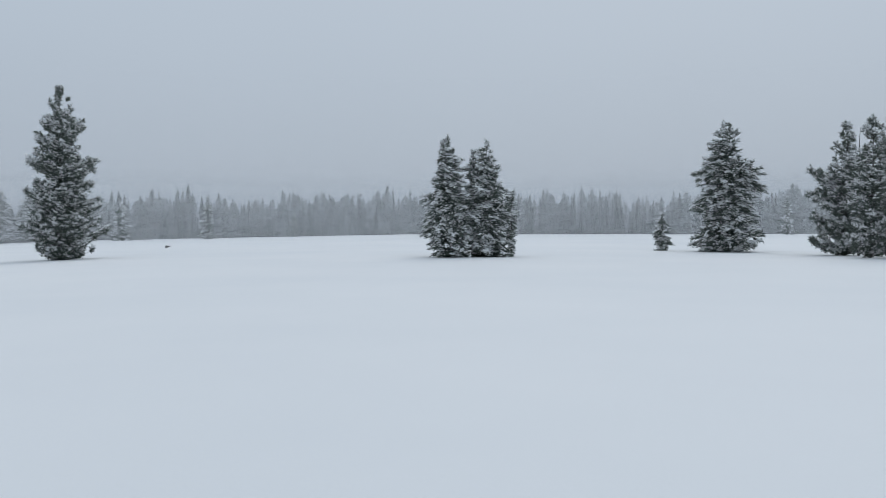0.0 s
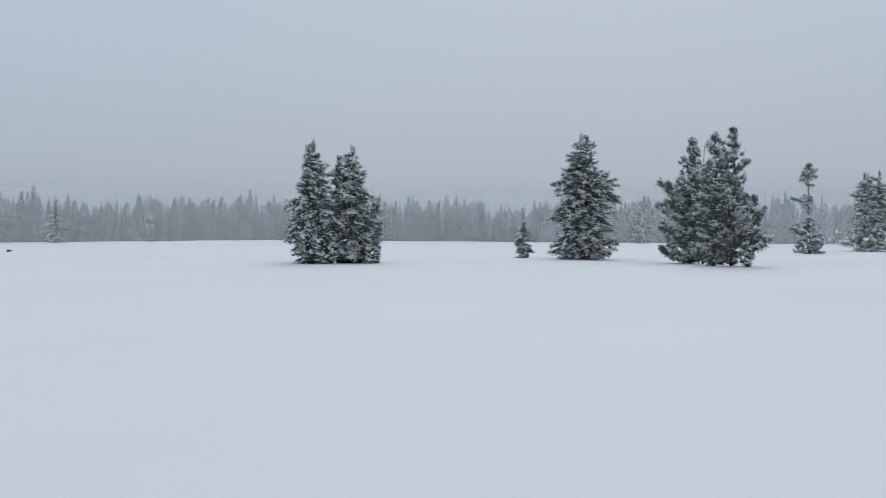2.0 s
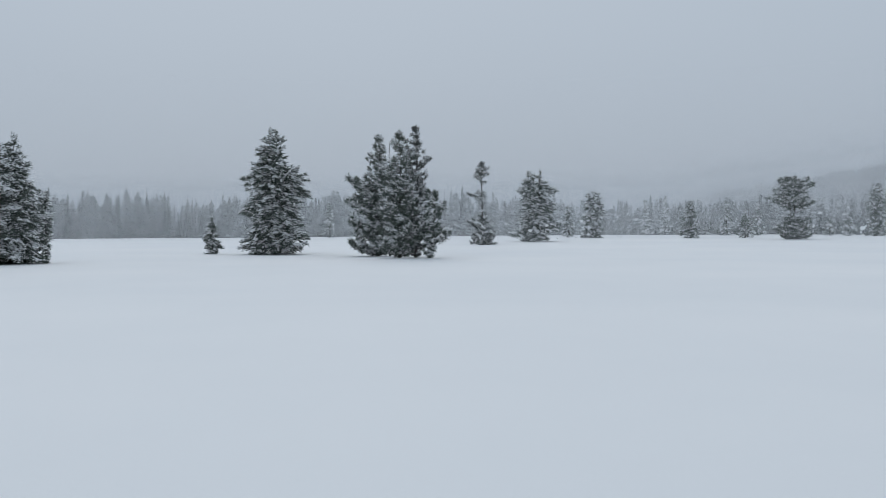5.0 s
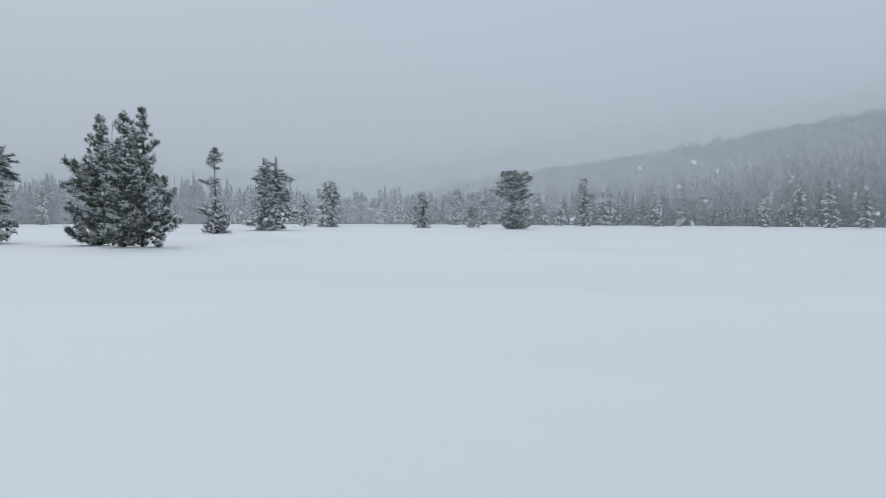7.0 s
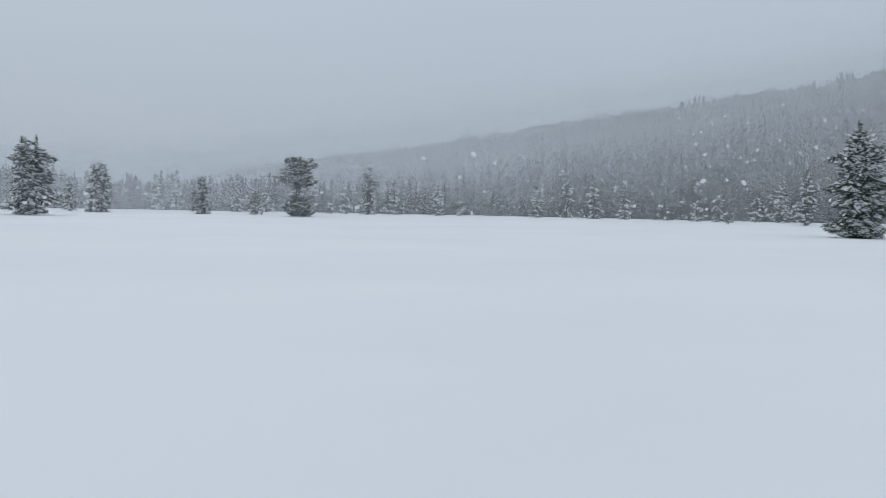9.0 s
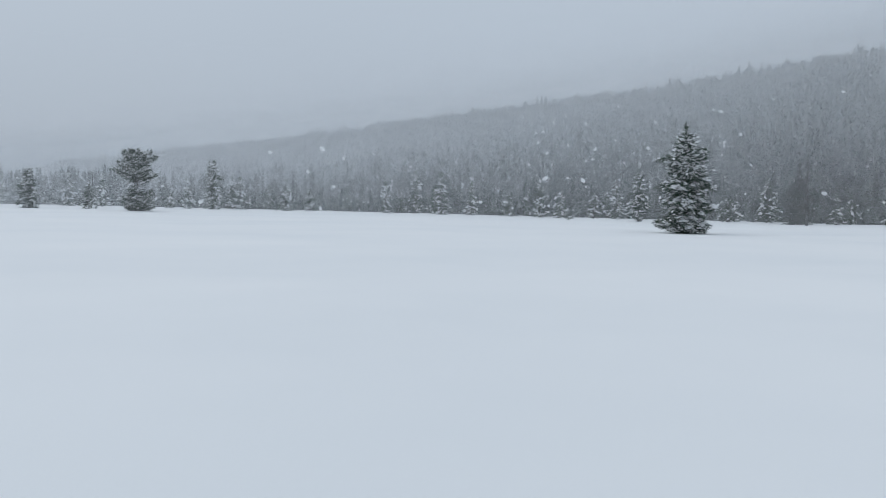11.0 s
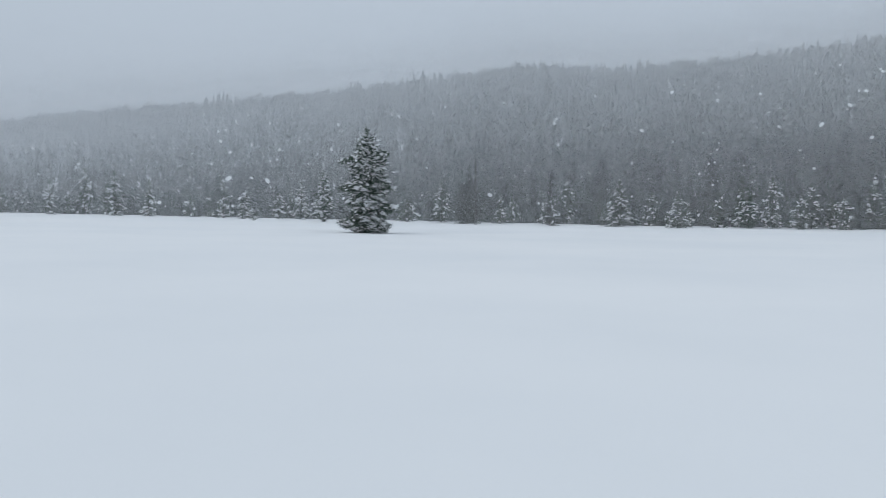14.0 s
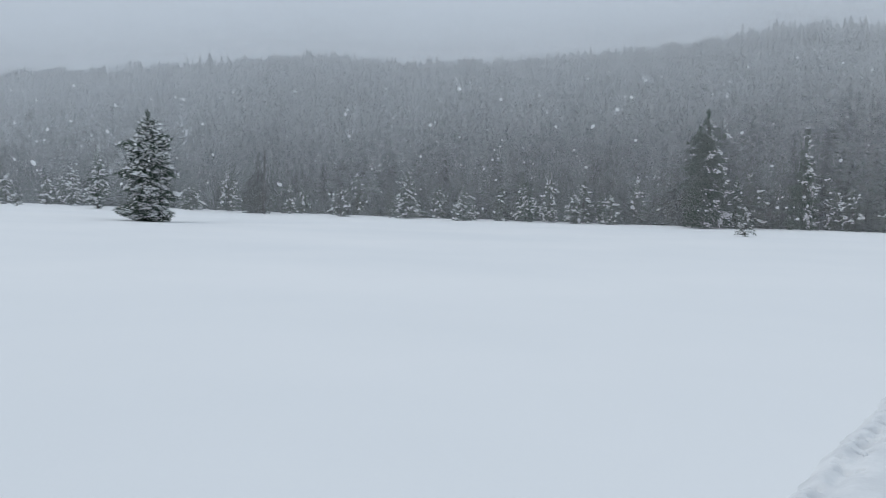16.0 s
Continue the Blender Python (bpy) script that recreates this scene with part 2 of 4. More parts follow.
def build_snow_bank():
    """The soft shoulder of a ploughed bank close to the camera, with small holes and a few clods."""
    u = Vector((2.876, -3.906, 0)).normalized()
    w = Vector((u.y, -u.x, 0))
    start = Vector((5.60, -4.67, 0)) + w * 0.13
    rng = np.random.default_rng(8)
    pits = [(rng.uniform(-0.3, 4.5), 0.10 + 1.2 * rng.uniform() ** 1.6, 0.028 + 0.03 * rng.uniform() ** 2) for i in range(80)]

    def top(s, d):
        p = start + u * s + w * (d + 0.06 * noise.noise(Vector((s * 1.3, 3.1, 0))) + 0.03 * noise.noise(Vector((s * 5.0, 1.1, 0))))
        rise = min(1.0, max(0.0, (d + 0.14) / 0.30)) * min(1.0, max(0.0, (1.9 - d) / 0.5)) * min(1.0, max(0.0, (s + 1.6) / 0.8))
        rise = rise * rise * (3 - 2 * rise)
        lump = 0.5 + 0.5 * noise.noise(Vector((p.x * 1.9, p.y * 1.9, 0.3))) + 0.30 * noise.noise(Vector((p.x * 5, p.y * 5, 2.3)))
        lump += 0.22 * noise.noise(Vector((p.x * 11, p.y * 11, 5.3))) + 0.07 * noise.noise(Vector((p.x * 23, p.y * 23, 1.3)))
        ditch = (0.07 + 0.05 * noise.noise(Vector((s * 3.1, 7.7, 0)))) * math.exp(-((d - 0.22) / 0.10) ** 2)
        hole = min(sum(4.4 * k * math.exp(-((s - a) ** 2 + (d - b) ** 2) / (k * k)) for a, b, k in pits), 0.13)
        return Vector((p.x, p.y, float(ground_z(p.x, p.y)) - 0.03 + rise * max(0.05, 0.16 + 0.06 * lump - ditch - hole)))

    length, width = np.arange(-1.6, 6.0, 0.025), np.arange(-0.15, 1.9, 0.025)
    v = [top(float(s), float(d)) for s in length for d in width]
    n = len(width)
    f = [(i * n + j, i * n + j + 1, (i + 1) * n + j + 1, (i + 1) * n + j) for i in range(len(length) - 1) for j in range(n - 1)]
    ob = part("snow_bank", mesh_from("snow_bank", v, f), SNOW_BANK, smooth=True)
    tagged(ob, "soft ploughed snow bank with small dark holes", "snow bank", kind="structure")
    bm = bmesh.new()
    for i in range(22):
        p = top(rng.uniform(-1.0, 5.0), 0.05 + 1.3 * rng.uniform())
        size = 0.008 + 0.022 * rng.uniform() ** 2
        made = bmesh.ops.create_icosphere(bm, subdivisions=2, radius=size)["verts"]
        for q in made:
            q.co = q.co * (1 + 0.5 * noise.noise(q.co * 20 + p)) + p + Vector((0, 0, size * 0.2))
    me = bpy.data.meshes.new("snow_clods")
    bm.to_mesh(me)
    bm.free()
    tagged(part("snow_clods", me, SNOW_BANK, smooth=True), "small clods of ploughed snow lying on the bank", "snow clods", kind="stuff")


build_snow_bank()


# ---------------------------------------------------------------- trees
CROWNS = {
    "spire": (0.80, 0.98, 0.94, 0.86, 0.76, 0.65, 0.54, 0.42, 0.30, 0.18, 0.05),
    "full": (0.82, 0.98, 1.00, 0.95, 0.88, 0.80, 0.70, 0.58, 0.44, 0.27, 0.07),
    "column": (0.72, 0.95, 1.00, 0.98, 0.95, 0.90, 0.82, 0.72, 0.56, 0.35, 0.10),
    "bush": (0.90, 1.00, 1.00, 0.97, 0.92, 0.86, 0.80, 0.70, 0.58, 0.42, 0.20),
}


def shape_at(style, u):
    """Crown radius, 0 to 1, at the height share u; style: a kind above, or eleven radii from foot to top."""
    radii = CROWNS[style] if isinstance(style, str) else style
    return float(np.interp(u, np.linspace(0, 1, 11), radii))


def conifer(az, r, height, width, seed, label, style="spire", habit="spruce", spray=0.26, fill=1.0, stems=((0.0, 1.0),), bare=(),
            snow=0.5, wind=0.0, droop=0.35, lift=0.55, needles=None, outline=(), name="conifer", category="conifer tree", group=""):
    """A conifer with its trunk, boughs, needle sprays and the snow that lies on them.
    outline: (share of the height, reach to one side, to the other); without it the crown follows width and style.
    habit: a spruce bears flat drooping fans, a pine upswept limbs with round tufts. stems: (offset, share of the height).
    bare: (from, to, share) parts of the height that keep that share of their boughs. wind: snow driven on one side."""
    rng = np.random.default_rng(seed)
    x, y, z = place(az, r)
    tree = new(name)
    tree.location = (x, y, z - 0.04)
    tagged(tree, label, category, group)
    across = np.array((math.cos(radians(az)), -math.sin(radians(az)), 0.0))
    along = np.array((math.sin(radians(az)), math.cos(radians(az)), 0.0))
    up = np.array((0.0, 0.0, 1.0))
    pine = habit == "pine"

    def limits(u):
        if outline:
            hs = [o[0] for o in outline]
            return float(np.interp(u, hs, [o[1] for o in outline])), float(np.interp(u, hs, [o[2] for o in outline]))
        s = width / 2 * shape_at(style, u)
        return s, s

    # stems
    lines = []
    for off, share in stems:
        u = np.linspace(0, 1, 9)
        bend = rng.normal(0, 0.010, (9, 2)).cumsum(axis=0) * height * 0.25
        line = across * (off * np.clip(u * 1.5, 0, 1) + bend[:, 0] * u)[:, None] + along * (bend[:, 1] * u)[:, None] + up * (u * height * share)[:, None]
        lines.append(line)
        part("trunk", mesh_from("trunk", *tube(line, (0.009 * height + 0.04) * (1 - u * 0.95), 8)), BARK, tree, smooth=True)

    at, way, size, load, deep, limb = [], [], [], [], [], []
    lobes = rng.uniform(0, 6.283, 3)
    gap = max(0.36 if pine else 0.27, spray * 1.25)
    levels = int(height * 0.98 / gap)
    for i in range(levels):
        u0 = (i + 0.5) / levels
        l0, r0 = limits(u0)
        mean = (l0 + r0) / 2
        around = int(np.clip(fill * mean * (1.5 if pine else 1.9) / spray, 5 if pine else 6, 12 if pine else 16))
        start = rng.uniform(0, 6.283)
        grow = [(u0 + rng.normal(0, 0.6) / levels, start + (j + rng.uniform(-0.35, 0.35)) * 6.283 / around, 0) for j in range(around)]
        # the long boughs that stand out of the outline
        for k in range(1, len(outline) - 1):
            if i <= outline[k][0] * levels < i + 1:
                for side, turn_b in ((1, math.pi), (2, 0.0)):
                    if outline[k][side] > 1.04 * max(outline[k - 1][side], outline[k + 1][side]):
                        grow += [(outline[k][0] + rng.normal(0, 0.3) / levels, turn_b + q * 0.3 + rng.normal(0, 0.08), 1) for q in (-1.3, -0.5, 0.3, 1.1)]
        for u, phi, long_one in grow:
            u = float(np.clip(u, 0.012, 0.985))
            if any(lo < u < hi and rng.uniform() > keep for lo, hi, keep in bare):
                continue
            left, right = limits(u)
            c, s = math.cos(phi), math.sin(phi)
            side_r, deep_r = max(right if c > 0 else left, 0.05), max((left + right) * 0.46, 0.05)
            full = (abs(c / side_r) ** 2.6 + abs(s / deep_r) ** 2.6) ** (-1 / 2.6) * (rng.uniform(0.98, 1.12) if long_one else rng.uniform(0.88, 1.12) if rng.uniform() > 0.5 else rng.uniform(0.5, 0.88))
            full *= 1 + 0.09 * math.sin(phi * 2 + lobes[0] + u * 11) + 0.09 * math.sin(u * 37 + phi + lobes[1]) - 0.04
            full = max(full - ((0.5 if pine else 0.3) + 6.0 * max(u - 0.82, 0)) * spray, 0.03)
            out = across * c + along * s
            flat = np.array((out[1], -out[0], 0.0))
            line = lines[rng.integers(len(lines))]
            tip_z = u * height
            young = np.clip((u - 0.55) / 0.4, 0, 1)
            slope = (0.10 + lift * young) if pine else (-droop * (1 - young) + 0.45 * young)
            slope += rng.normal(0, 0.18)
            curl = 0.22 if pine else 0.10
            reach = max(full, 0.04)
            drop = (slope - (0.0 if pine else 0.14) + curl) * reach
            base_z = float(np.clip(tip_z - drop, 0.10, height * 0.96))
            root = np.array([np.interp(base_z, line[:, 2], line[:, k]) for k in range(3)])
            off = float(root @ out)
            reach = max(reach - off, 0.04)
            if off < 0 and len(lines) > 1 and u > 0.7 and not pine:
                reach = min(reach, 0.2 - 0.5 * off + 3.0 * (1 - u))
            t3 = np.linspace(0, 1, 4)

            def axis(t):
                t = np.asarray(t, dtype=float)
                dz = slope * reach * t - (0.0 if pine else 0.14) * reach * t ** 2 + curl * reach * t ** 3
                p = root + out * (reach * t)[:, None] + up * dz[:, None]
                p[:, 2] = np.maximum(p[:, 2], 0.05)
                return p

            limb.append(tube(axis(t3), (0.014 + 0.011 * reach) * (1 - t3 * 0.8), 3))
            heavy = 2.9 * snow * rng.uniform(0, 1) ** 0.7 * (1 + wind * c)
            if pine:
                n = int(np.clip(fill * 1.45 * reach / (spray * 0.75), 3, 13))
                t = np.clip(1 - 0.75 * rng.uniform(0, 1, n) ** 1.3, 0.15, 1.0)
                t[0] = 1.0
                lat = rng.normal(0, 0.33, n) * reach * (1.2 - t)
                centre = axis(t) + flat * lat[:, None] + up * (rng.uniform(-0.1, 0.5, n) * spray)[:, None]
                m = 12
                d = rng.normal(0, 0.7, (n, m, 3)) + (out * 0.7 + up * 0.45)
                d /= np.linalg.norm(d, axis=2, keepdims=True)
                p = centre[:, None] + d * (spray * rng.uniform(0.05, 0.85, (n, m, 1)))
                at.append(p.reshape(-1, 3))
                way.append(d.reshape(-1, 3))
                size.append(spray * rng.uniform(0.36, 0.68, n * m))
                tuft = np.clip((heavy * rng.uniform(0.3, 1.7, (n, 1)) - 0.25) * 2.2, 0, 1.2)
                load.append((tuft * np.where(d[..., 2] > 0.15, 1.0, 0.12)).ravel())
                deep.append(np.zeros(n * m))
            else:
                n = int(np.clip(fill * reach / (spray * 0.40), 4, 26))
                t = np.clip(1 - 0.85 * (np.arange(n) + rng.uniform(0, 1, n)) / n, 0.1, 1.0)
                hand = np.where(np.arange(n) % 2 == 0, 1.0, -1.0)
                twig = np.clip(0.45 * reach * (1.12 - t), spray * 0.5, 0.85) * rng.uniform(0.7, 1.2, n)
                dirs = out[None] * 0.75 + flat[None] * (hand * rng.uniform(0.45, 0.95, n))[:, None] + up[None] * (slope * 0.8 - 0.22 + curl * 3 * t ** 2 + rng.normal(0, 0.25, n))[:, None]
                dirs /= np.linalg.norm(dirs, axis=1, keepdims=True)
                m = 3
                frac = np.array((0.15, 0.6, 1.0))[None] + rng.uniform(-0.12, 0.12, (n, m))
                p = axis(t)[:, None] + dirs[:, None] * (twig[:, None] * frac)[..., None] + up * rng.normal(0, 0.22 * spray, (n, m, 1))
                d = dirs[:, None] + out * rng.uniform(-0.1, 0.5, (n, m, 1)) + rng.normal(0, 0.30, (n, m, 3)) - up * 0.12
                at.append(p.reshape(-1, 3))
                way.append(d.reshape(-1, 3))
                size.append(spray * rng.uniform(0.7, 1.2, n * m) * (0.6 + 0.4 * min(1.0, reach / 0.8)))
                patch = heavy * (0.75 + 0.75 * np.sin(t * rng.uniform(4, 9) + rng.uniform(0, 6.28))) * (0.45 + 0.8 * t)
                load.append(np.repeat(np.clip((patch - 0.30) * 1.7, 0, 1.3), m) * rng.uniform(0.6, 1.2, n * m))
                deep.append(np.zeros(n * m))
        # the shaded needles round the stem
        k = int(np.clip(fill * mean * 7, 3, 16))
        if not any(lo < u0 < hi for lo, hi, keep in bare):
            line = lines[rng.integers(len(lines))]
            c3 = np.array([np.interp(u0 * height * 0.95, line[:, 2], line[:, q]) for q in range(3)])
            d = np.clip(rng.normal(0, 1, (k, 3)), -1.1, 1.1) * np.array((1, 1, 0.35))
            at.append(c3 + d * mean * 0.24 + up * rng.normal(0, gap * 0.4, k)[:, None])
            way.append(d)
            size.append(np.full(k, min(max(spray, 0.32 * mean), 0.6)))
            load.append(np.zeros(k))
            deep.append(np.ones(k))
    for line in lines:
        m = 22
        k = rng.uniform(0.0, 1.0, m) ** 0.8
        at.append(line[-1] + np.stack([rng.normal(0, 0.04, m), rng.normal(0, 0.04, m), -k * 0.07 * height], -1))
        way.append(np.stack([rng.normal(0, 0.5, m), rng.normal(0, 0.5, m), np.ones(m)], -1))
        size.append(spray * rng.uniform(0.6, 1.0, m))
        load.append(np.full(m, 0.5 * snow))
        deep.append(np.zeros(m))
    at, way, size, load, deep = (np.concatenate(k) for k in (at, way, size, load, deep))
    if limb:
        tagged(part("branchwork", mesh_from("branchwork", *joined(limb)), BARK, tree, smooth=True), kind="stuff")
    thin = np.where(deep > 0, 0.40, 0.38 if pine else 0.26)
    v, f = clumps(rng, DART, DART_F, at, way, size, size * thin, size * thin * 0.85, 0.35)
    v[:, 2] = np.maximum(v[:, 2], 0.0)
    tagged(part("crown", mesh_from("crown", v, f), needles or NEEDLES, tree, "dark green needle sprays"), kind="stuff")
    # it gathers in patches, larger than a spray
    waves = rng.normal(0, 1, (7, 3))
    waves *= (6.283 / (max(0.75, 3.2 * spray) * rng.uniform(0.8, 1.5, 7)) / np.linalg.norm(waves, axis=1))[:, None]
    field = np.sin(at @ waves.T + rng.uniform(0, 6.283, 7)).sum(axis=1) / 2.0
    load = load * np.clip(0.75 + 1.1 * field, 0.08, 2.6)
    keep = (rng.uniform(0, 1, len(at)) < load) & (at[:, 2] < height * 0.995)
    a, w, s = at[keep], way[keep].copy(), size[keep]
    w[:, 2] *= 0.75
    a = a + up * (s * (0.26 if pine else 0.30))[:, None]
    v, f = clumps(rng, PAD, PAD_F, a, w, s * (0.92 if pine else 0.80), s * (0.58 if pine else 0.52), s * (0.38 if pine else 0.32), 0.4)
    tagged(part("snow", mesh_from("snow", v, f), SNOW_LOAD, tree, "fresh snow caught on the sprays"), kind="stuff")
    return tree


def dead_tree(az, r, height, seed, label, thick=0.16, twigs=26, reach=0.9, lean=(0.0, 0.0), low=0.15):
    rng = np.random.default_rng(seed)
    x, y, z = place(az, r)
    tree = new("dead_tree")
    tree.location = (x, y, z - 0.04)
    tagged(tree, label, "dead tree")
    u = np.linspace(0, 1, 9)
    bend = rng.normal(0, 0.01, (9, 2)).cumsum(axis=0) * height * 0.25
    line = np.stack([lean[0] * height * u + bend[:, 0] * u, lean[1] * height * u + bend[:, 1] * u, u * height], -1)
    part("trunk", mesh_from("trunk", *tube(line, thick * (1 - 0.85 * u), 8)), DEAD_WOOD, tree, "grey weathered trunk", True)
    for i in range(twigs):
        h = rng.uniform(low, 0.97)
        root = np.array([np.interp(h, u, line[:, c]) for c in range(3)])
        phi, n = rng.uniform(0, 6.283), reach * (1.15 - h) * rng.uniform(0.4, 1.1)
        s = np.linspace(0, 1, 4)
        out = np.array((math.sin(phi), math.cos(phi), rng.normal(0.05, 0.25)))
        v, f = tube(root + out * n * s[:, None] + np.array((0, 0, -0.15 * n)) * (s ** 2)[:, None], 0.022 * (1 - 0.7 * s), 4)
        part("branch", mesh_from("branch", v, f), DEAD_WOOD, tree, smooth=True)
    return tree


conifer(-24.33, 75.0, 14.20, 7.30, 101,
        "tall dark spire-shaped conifer dusted with snow standing on the meadow",
        outline=((0.016, 2.18, 2.59), (0.064, 1.73, 2.05), (0.176, 2.73, 3.55), (0.272, 2.05, 3.19), (0.383, 2.27, 3.09), (0.454, 1.46, 2.18), (0.559, 2.41, 2.91), (0.633, 1.82, 1.59), (0.671, 2.05, 1.36), (0.751, 1.55, 1.87), (0.847, 1.09, 1.27), (0.927, 0.64, 0.82), (1.0, 0.05, 0.05)), habit="pine", spray=0.33, snow=0.5, group="conifers on the meadow")
conifer(0.34, 60.6, 8.81, 4.37, 102,
        "bushy snow-laden conifer with a forked top beside another conifer",
        outline=((0.018, 1.32, 1.76), (0.117, 1.36, 1.84), (0.184, 2.0, 1.6), (0.296, 1.52, 1.8), (0.453, 1.88, 1.68), (0.534, 0.88, 1.6), (0.61, 1.12, 1.52), (0.744, 0.88, 1.08), (0.785, 0.72, 1.2), (0.834, 0.6, 0.6), (0.879, 0.72, 0.88), (0.933, 0.4, 0.32), (1.0, 0.04, 0.04)), spray=0.21, snow=0.85, stems=((0.0, 1.0), (-0.48, 0.94)), group="conifers on the meadow")
conifer(2.98, 61.7, 8.58, 4.61, 103,
        "broad dark conifer with snow on its drooping boughs beside another conifer",
        outline=((0.019, 1.64, 2.13), (0.172, 1.72, 1.93), (0.364, 1.64, 1.72), (0.531, 1.72, 1.64), (0.651, 1.64, 1.11), (0.77, 1.44, 1.39), (0.818, 1.23, 0.82), (0.914, 0.66, 0.57), (0.962, 0.37, 0.33), (1.0, 0.04, 0.04)), spray=0.21, snow=0.75, stems=((0.0, 1.0), (-1.0, 0.89)), group="conifers on the meadow")
conifer(4.62, 62.7, 4.84, 1.92, 104,
        "short conifer pressed against two larger snowy conifers",
        outline=((0.034, 0.91, 0.25), (0.22, 0.91, 0.25), (0.347, 0.83, 0.42), (0.559, 0.83, 0.62), (0.729, 0.75, 0.58), (0.898, 0.42, 0.29), (1.0, 0.04, 0.04)), spray=0.21, snow=0.75, group="conifers on the meadow")
conifer(18.43, 74.6, 11.03, 6.57, 105,
        "broad bushy conifer with a double top and snow-dusted boughs",
        outline=((0.013, 1.96, 2.16), (0.097, 3.24, 2.55), (0.137, 1.96, 2.95), (0.26, 1.87, 2.7), (0.326, 2.75, 2.55), (0.414, 1.87, 2.7), (0.48, 1.77, 2.95), (0.604, 2.65, 2.55), (0.678, 1.77, 2.6), (0.736, 1.77, 1.96), (0.811, 1.62, 1.82), (0.868, 0.88, 0.93), (0.916, 1.08, 1.18), (1.0, 0.15, 0.15)), spray=0.235, fill=0.9, snow=0.8, stems=((-0.3, 1.0), (0.38, 0.985)), droop=0.25, group="conifers on the meadow")
conifer(14.49, 77.2, 3.39, 1.75, 106,
        "small young conifer with snowy boughs on open snow",
        outline=((0.049, 0.82, 0.52), (0.18, 0.62, 0.82), (0.426, 0.82, 0.62), (0.623, 0.67, 0.57), (0.787, 0.41, 0.36), (1.0, 0.05, 0.05)), spray=0.19, fill=1.5, snow=0.6, group="conifers on the meadow")
conifer(-27.51, 202.0, 11.15, 6.20, 107,
        "snowy conifer at the far side of the meadow",
        style="full", spray=0.33, fill=0.52, snow=0.65, group="conifers on the meadow")
conifer(-26.04, 202.0, 11.73, 7.55, 108,
        "snowy conifer half hidden behind a taller one",
        style="full", spray=0.33, fill=0.52, snow=0.65, group="conifers on the meadow")
conifer(-20.80, 186.0, 8.00, 4.72, 109,
        "snowy conifer in front of the far forest",
        style="full", spray=0.39, fill=0.52, snow=0.68, group="conifers along the forest edge")
conifer(-15.52, 186.0, 9.26, 5.22, 110,
        "snow-laden conifer in front of the far forest",
        style="spire", spray=0.39, fill=0.52, snow=0.68, group="conifers along the forest edge")
conifer(-9.99, 186.0, 5.93, 2.48, 111,
        "slender snowy conifer in front of the far forest",
        style="column", spray=0.3, fill=0.52, snow=0.68, group="conifers along the forest edge")
conifer(22.12, 186.0, 7.76, 3.97, 112,
        "small snow-covered conifer in front of the far forest",
        style="spire", spray=0.39, fill=0.52, snow=0.68, group="conifers along the forest edge")
conifer(25.37, 66.0, 9.38, 4.31, 113,
        "dense dark pine with snow between its clumps, part of a thicket",
        outline=((0.014, 1.61, 1.27), (0.114, 2.11, 1.69), (0.16, 1.69, 1.69), (0.274, 2.24, 1.69), (0.365, 1.95, 1.69), (0.47, 2.24, 1.69), (0.534, 1.78, 1.61), (0.639, 2.03, 1.44), (0.699, 1.27, 1.18), (0.822, 0.8, 0.85), (0.927, 0.51, 0.59), (1.0, 0.13, 0.25)), habit="pine", spray=0.28, fill=0.95, snow=0.55, stems=((0.1, 1.0),), group="conifers on the meadow")
conifer(26.79, 59.8, 8.94, 3.51, 114,
        "tall pine with a visible trunk in the middle of a thicket",
        outline=((0.009, 0.38, 0.53), (0.072, 1.14, 1.29), (0.179, 1.37, 1.52), (0.391, 1.37, 1.44), (0.604, 1.22, 1.22), (0.732, 0.91, 1.06), (0.817, 0.61, 1.14), (0.945, 0.53, 0.84), (1.0, 0.11, 0.19)), habit="pine", spray=0.26, snow=0.45, stems=((0.15, 1.0),), fill=1.05, group="conifers on the meadow")
conifer(27.89, 60.3, 9.36, 3.22, 115,
        "thin grey sparse pine leaning at the edge of a thicket",
        outline=((0.008, 0.76, 0.3), (0.116, 1.14, 0.84), (0.198, 1.14, 0.91), (0.364, 0.99, 0.84), (0.508, 0.99, 0.95), (0.612, 0.91, 0.84), (0.682, 0.84, 0.95), (0.76, 0.76, 0.99), (0.818, 0.72, 0.72), (0.942, 0.61, 0.65), (1.0, 0.11, 0.23)), habit="pine", spray=0.23, snow=0.36, stems=((0.2, 1.0),), fill=1.0, needles=NEEDLES_GREY, group="conifers on the meadow")
conifer(28.84, 59.3, 4.53, 2.61, 116,
        "low bushy pine at the side of a thicket",
        outline=((0.028, 0.52, 0.19), (0.185, 0.67, 0.52), (0.306, 0.75, 1.19), (0.417, 0.75, 1.42), (0.556, 0.67, 1.08), (0.694, 0.52, 0.93), (0.861, 0.3, 1.12), (1.0, 0.07, 0.75)), habit="pine", spray=0.27, snow=0.55, stems=((0.4, 0.97),), group="conifers on the meadow")
